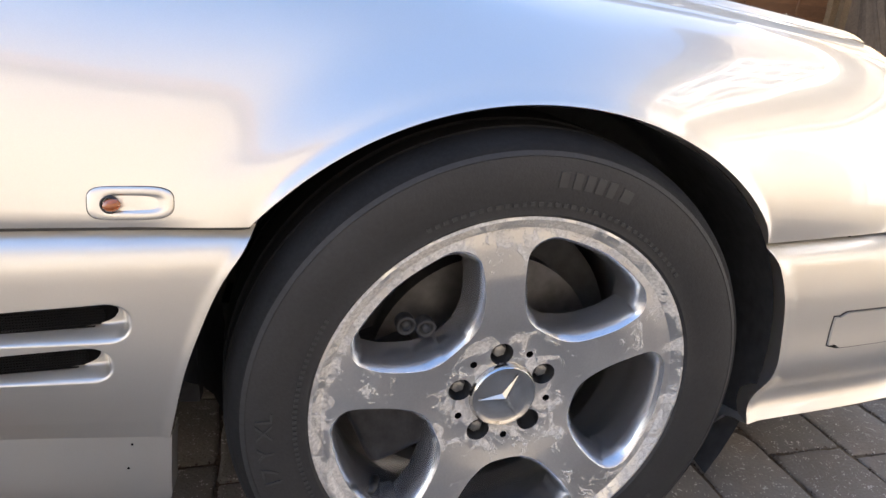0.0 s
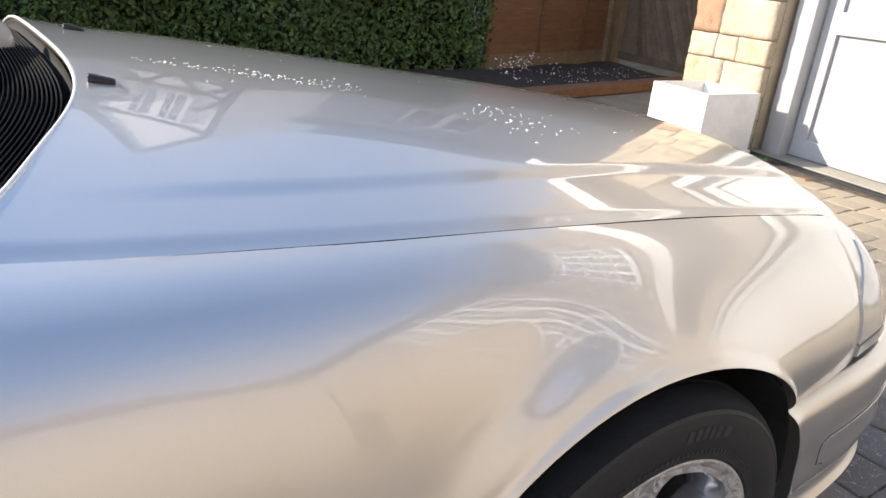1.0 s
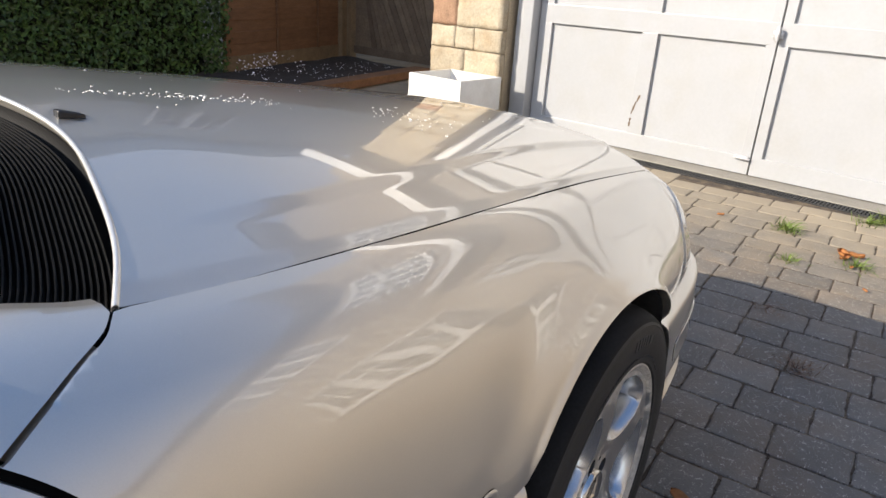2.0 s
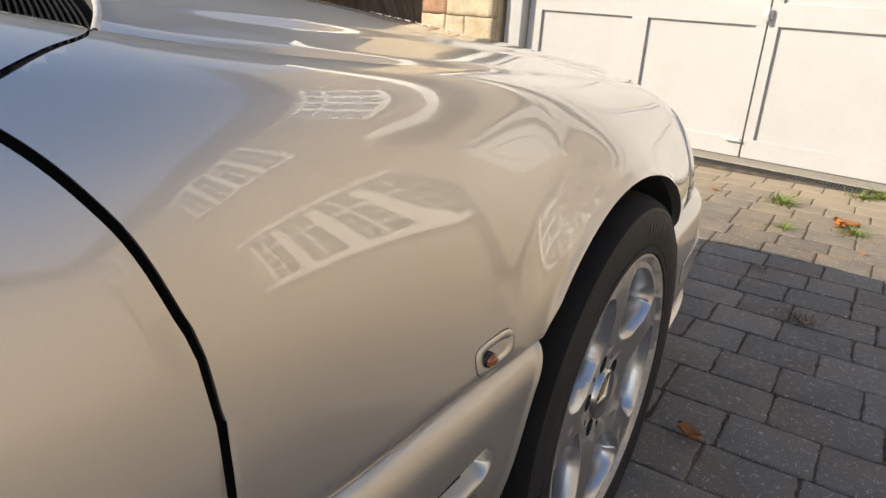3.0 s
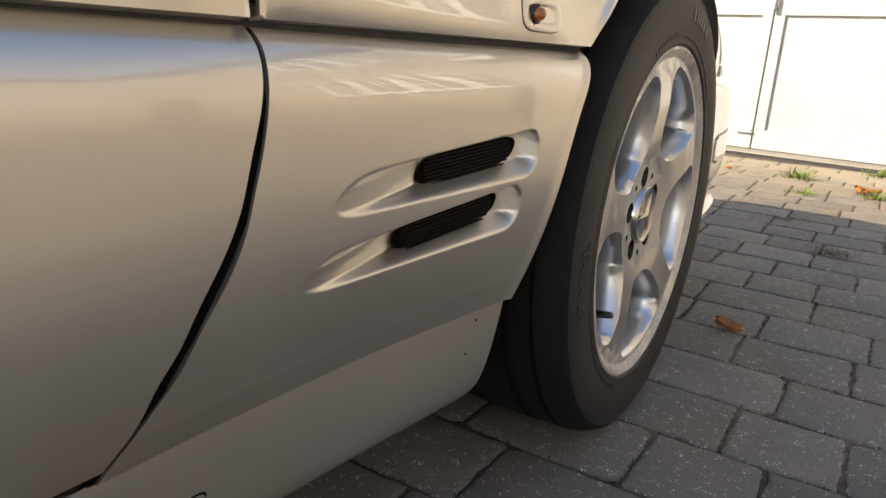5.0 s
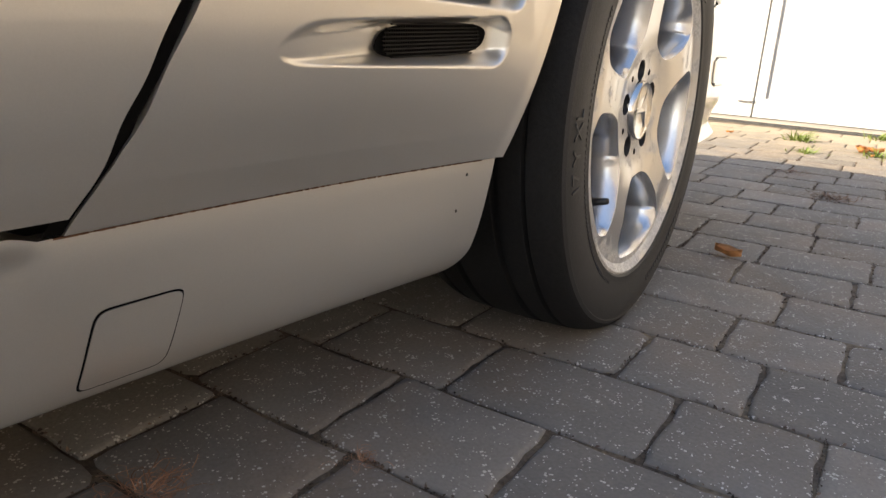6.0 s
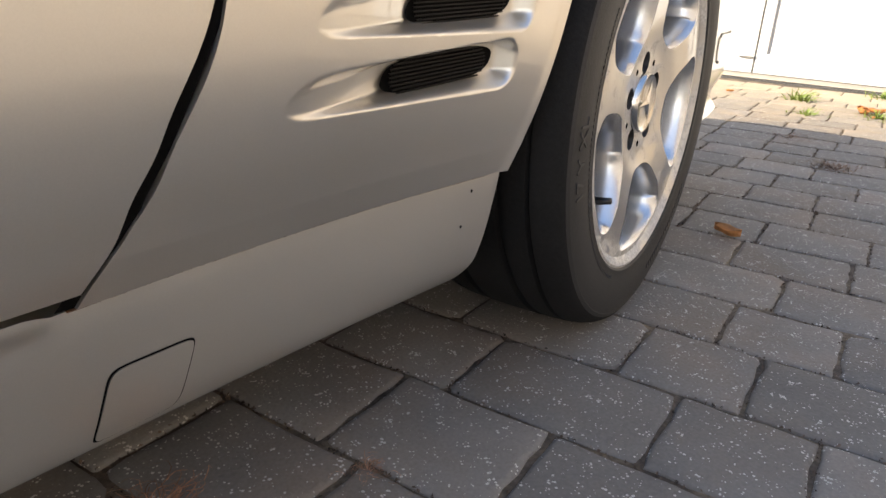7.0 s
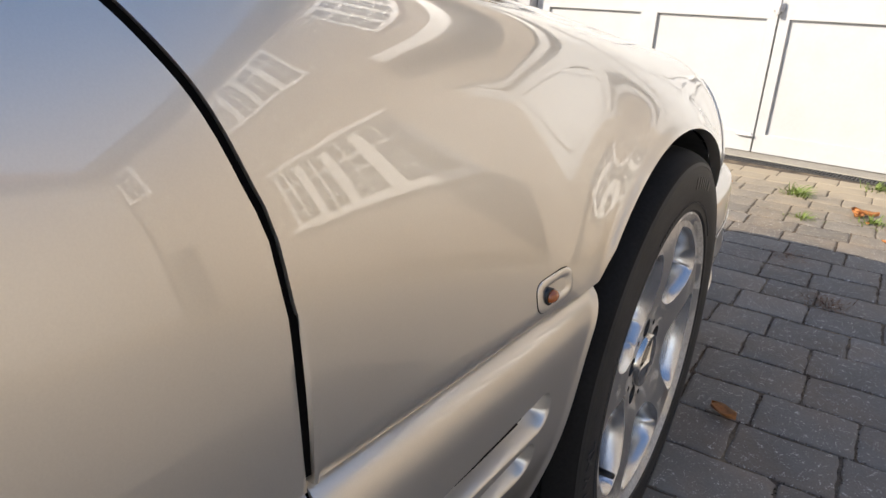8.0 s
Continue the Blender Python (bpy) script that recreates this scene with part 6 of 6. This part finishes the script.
aroof.faces.new((vs[0], vs[1], vs[2], vs[3])), aroof.faces.new((vs[3], vs[2], vs[5], vs[4])), aroof.faces.new((vs[0], vs[3], vs[4])), aroof.faces.new((vs[1], vs[5], vs[2]))
part("roof", aroof, TILE, across, "brown tiled roof", smooth=False)
for x, z, w, h, n in ((-9.0, 1.0, 2.2, 1.3, 3), (-9.0, 3.6, 1.8, 1.1, 2)):
    window(across, Matrix.Translation((x, -8.97, z)) @ Matrix.Rotation(radians(180), 4, "Z"), w, h, n)

# the neighbour's house beyond the hedge, mirrored in the bonnet
NY = 9.2
near_house = thing("neighbour_house", (1.5, NY + 3, 0), "grey roughcast house with a half-timbered white gable", "house")
SLATE = material("grey_slate", (0.11, 0.12, 0.125), rough=0.7, vary=0.3, scale=4, fine=25, bump=0.01, bump_scale=14)
GREY_WALL = material("grey_roughcast", (0.36, 0.375, 0.37), rough=0.9, vary=0.15, scale=2, fine=30, bump=0.004, bump_scale=60)
part("wall", box(-2.2, 13.0, NY, NY + 7, -0.05, 5.4), GREY_WALL, near_house, smooth=False)
nroof = bmesh.new()
vs = [nroof.verts.new(p) for p in ((-2.6, NY - 0.35, 5.3), (13.4, NY - 0.35, 5.3), (12.0, NY + 3.5, 8.2), (-1.2, NY + 3.5, 8.2), (-2.6, NY + 7.3, 5.3), (13.4, NY + 7.3, 5.3))]
nroof.faces.new((vs[0], vs[1], vs[2], vs[3])), nroof.faces.new((vs[3], vs[2], vs[5], vs[4])), nroof.faces.new((vs[0], vs[3], vs[4])), nroof.faces.new((vs[1], vs[5], vs[2]))
part("roof", nroof, SLATE, near_house, "grey slate roof", smooth=False)
GX, GZ, GW = 0.75, 3.4, 1.15           # the gable's middle, foot and half width; it is turned towards the sun
FACE = Matrix.Translation((GX, NY - 0.6, 0)) @ Matrix.Rotation(radians(-48), 4, "Z")
gable = bmesh.new()
lo = [gable.verts.new(p) for p in ((-GW, 0, GZ), (GW, 0, GZ), (GW, 0, GZ + 2.6), (0, 0, GZ + 4.4), (-GW, 0, GZ + 2.6))]
hi = [gable.verts.new((v.co.x, 4.0, v.co.z)) for v in lo]
gable.faces.new(lo), gable.faces.new(hi)
for i in range(5):
    gable.faces.new((lo[i], lo[(i + 1) % 5], hi[(i + 1) % 5], hi[i]))
front = part("gable", place(gable, FACE), CREAM, near_house, "white plaster gable", smooth=False)
for x0, z0, x1, z1 in ((-1, 0.1, 1, 0.1), (-1, 0.8, 1, 0.8), (-1, 2.6, 1, 2.6), (-0.95, 0, -0.95, 2.6), (0.95, 0, 0.95, 2.6), (-1, 2.6, 0, 4.4), (1, 2.6, 0, 4.4), (-0.95, 0.1, -0.5, 0.8), (0.95, 0.1, 0.5, 0.8), (-0.1, 0.1, -0.45, 0.8), (0.1, 0.1, 0.45, 0.8), (-0.95, 0.8, -0.55, 1.7), (0.95, 0.8, 0.55, 1.7)):
    x0, x1, z0, z1 = GW * x0, GW * x1, GZ + z0, GZ + z1
    mid, size = Vector(((x0 + x1) / 2, -0.02, (z0 + z1) / 2)), math.hypot(x1 - x0, z1 - z0)
    part("timber", place(box(mid.x - size / 2, mid.x + size / 2, mid.y - 0.03, mid.y + 0.03, mid.z - 0.07, mid.z + 0.07, turn=Matrix.Rotation(-math.atan2(z1 - z0, x1 - x0), 4, "Y")), FACE), TIMBER, front, smooth=False)
window(near_house, FACE @ Matrix.Translation((0, -0.06, GZ + 0.95)), 1.1, 1.5, 2)
window(near_house, Matrix.Translation((5.4, NY - 0.03, 3.4)), 1.6, 1.2, 2)

# ---- paving blocks ----
PX, ROT = 0.1657, radians(6.5)                              # the width of a course, and its turn
rnd = random.Random(11)
turn_p = Matrix.Rotation(ROT, 4, "Z")


def block(dx, dy, seed):
    """A tumbled block: a flat top with a narrow worn edge, chipped corners and uneven sides."""
    r = random.Random(seed)
    pts = []
    corners = ((-1, -1), (1, -1), (1, 1), (-1, 1))
    for k in range(4):
        (ax, ay), (bx, by) = corners[k], corners[(k + 1) % 4]
        q = r.choice((0.022, 0.03, 0.035, 0.07))
        for f in (q, 0.17, 0.33, 0.5, 0.67, 0.83, 1 - r.choice((0.022, 0.03, 0.04, 0.075))):
            x, y = (ax + (bx - ax) * f) * dx / 2, (ay + (by - ay) * f) * dy / 2
            chip = r.choice((0, 0, 0, 0.0016, 0.0032))
            nx, ny = (ay - by) / 2, (bx - ax) / 2
            pts.append((x + nx * chip + r.uniform(-0.0012, 0.0012), y + ny * chip + r.uniform(-0.0012, 0.0012)))
    levels = ((0.0, -0.02), (0.0, -0.0056), (0.0014, -0.0026), (0.0042, -0.0007), (0.0085, 0.0))
    vs, fs = [], []
    for inset, z in levels:
        for x, y in pts:
            kx, ky = math.copysign(max(abs(x) - inset, 0.0), x), math.copysign(max(abs(y) - inset, 0.0), y)
            vs.append((kx, ky, z + (r.uniform(-0.0006, 0.0006) if z == 0 else 0)))
    m = len(pts)
    for i in range(len(levels) - 1):
        for k in range(m):
            fs.append((i * m + k, i * m + (k + 1) % m, (i + 1) * m + (k + 1) % m, (i + 1) * m + k))
    fs.append(tuple((len(levels) - 1) * m + k for k in range(m)))
    return vs, fs


lengths = (0.156, 0.200, 0.243)
library = {(w, k): block(PX - 0.0026, w - 0.0026, int(w * 1000) + k) for w in lengths for k in range(5)}
near_meshes = {key: mesh("paving_block", v, f, PAVER) for key, (v, f) in library.items()}
for me in near_meshes.values():
    me.set_sharp_from_angle(angle=radians(30))
driveway = thing("paving", (0.3, 0, 0), "charcoal tumbled block paving with pale flecks", "paving", kind="structure")
far_v, far_f = [], []
placed = []
# courses whose joints are known: where a block ends, and the lengths that follow it
KNOWN = {-3: (0.115, (0.200, 0.200)), -2: (-0.028, (0.200, 0.200)), -1: (-0.124, (0.243, 0.200)), 0: (-0.195, (0.156, 0.243)), 1: (-0.128, (0.200, 0.156)), 2: (-0.180, (0.243, 0.200))}
for i in range(-36, 26):
    start, first = KNOWN.get(i, (rnd.uniform(-0.1, 0.1), ()))
    runs = []
    y = start
    for w in first:
        runs.append((y, w))
        y += w
    while y < 6.4:
        w = rnd.choice((0.156, 0.200, 0.200, 0.243))
        runs.append((y, w))
        y += w
    y = start
    while y > -6.0:
        w = rnd.choice((0.156, 0.200, 0.200, 0.243))
        y -= w
        runs.append((y, w))
    for y, w in runs:
        c = turn_p @ Vector((-0.187 + (i + 0.5) * PX, y + w / 2, 0))
        key = (w, rnd.randrange(5))
        m = Matrix.Translation((c.x, c.y, rnd.uniform(-0.0022, 0.0008))) @ Matrix.Rotation(ROT + rnd.uniform(-0.006, 0.006) + (math.pi if rnd.random() < 0.5 else 0), 4, "Z") @ Matrix.Rotation(rnd.uniform(-0.007, 0.007), 4, "X") @ Matrix.Rotation(rnd.uniform(-0.007, 0.007), 4, "Y")
        if not (-5.9 < c.x < 3.43 and -4.4 < c.y < 5.0):
            continue
        near = (-0.95 < c.x < 1.95 and -0.85 < c.y < 0.42)
        placed.append((near, key, m))
count = 0
for near, key, m in placed:
    if near and count < 300:
        put("paving_block", near_meshes[key], driveway).matrix_basis = m
        count += 1
    else:
        v, f = library[key]
        k = len(far_v)
        far_v += [tuple(m @ Vector(p)) for p in v]
        far_f += [tuple(k + i for i in q) for q in f]
far_me = mesh("paving_rest", far_v, far_f, PAVER_FAR)
far_me.set_sharp_from_angle(angle=radians(30))
tagged(put("paving_rest", far_me, driveway), kind="stuff")

# crumbs of grit, moss and dead needles along the joints
GRIT = material("joint_grit", (0.085, 0.06, 0.045), rough=1.0, vary=0.4, scale=40, per_island=0.7)
cr = []
for near, key, m in placed:
    c = m.translation
    if not (-1.0 < c.x < 2.6 and -1.1 < c.y < 1.2):
        continue
    w = key[0]
    heap = max(0.0, rnd.gauss(0.5, 0.9))
    for k in range(int(22 + 40 * heap)):
        if rnd.random() < 0.6:
            p = Vector((rnd.choice((-1, 1)) * PX / 2 + rnd.gauss(0, 0.0022), rnd.uniform(-w / 2, w / 2), -0.001))
        else:
            p = Vector((rnd.uniform(-PX / 2, PX / 2), rnd.choice((-1, 1)) * w / 2 + rnd.gauss(0, 0.0022), -0.001))
        cr.append(tuple(m @ p))
cr = np.array(cr)
scatter("joint_grit", cr, np.tile([0, 0, 1.0], (len(cr), 1)), 0.0030, GRIT, driveway, long=1.8, jitter=0.9, fold=0.35)
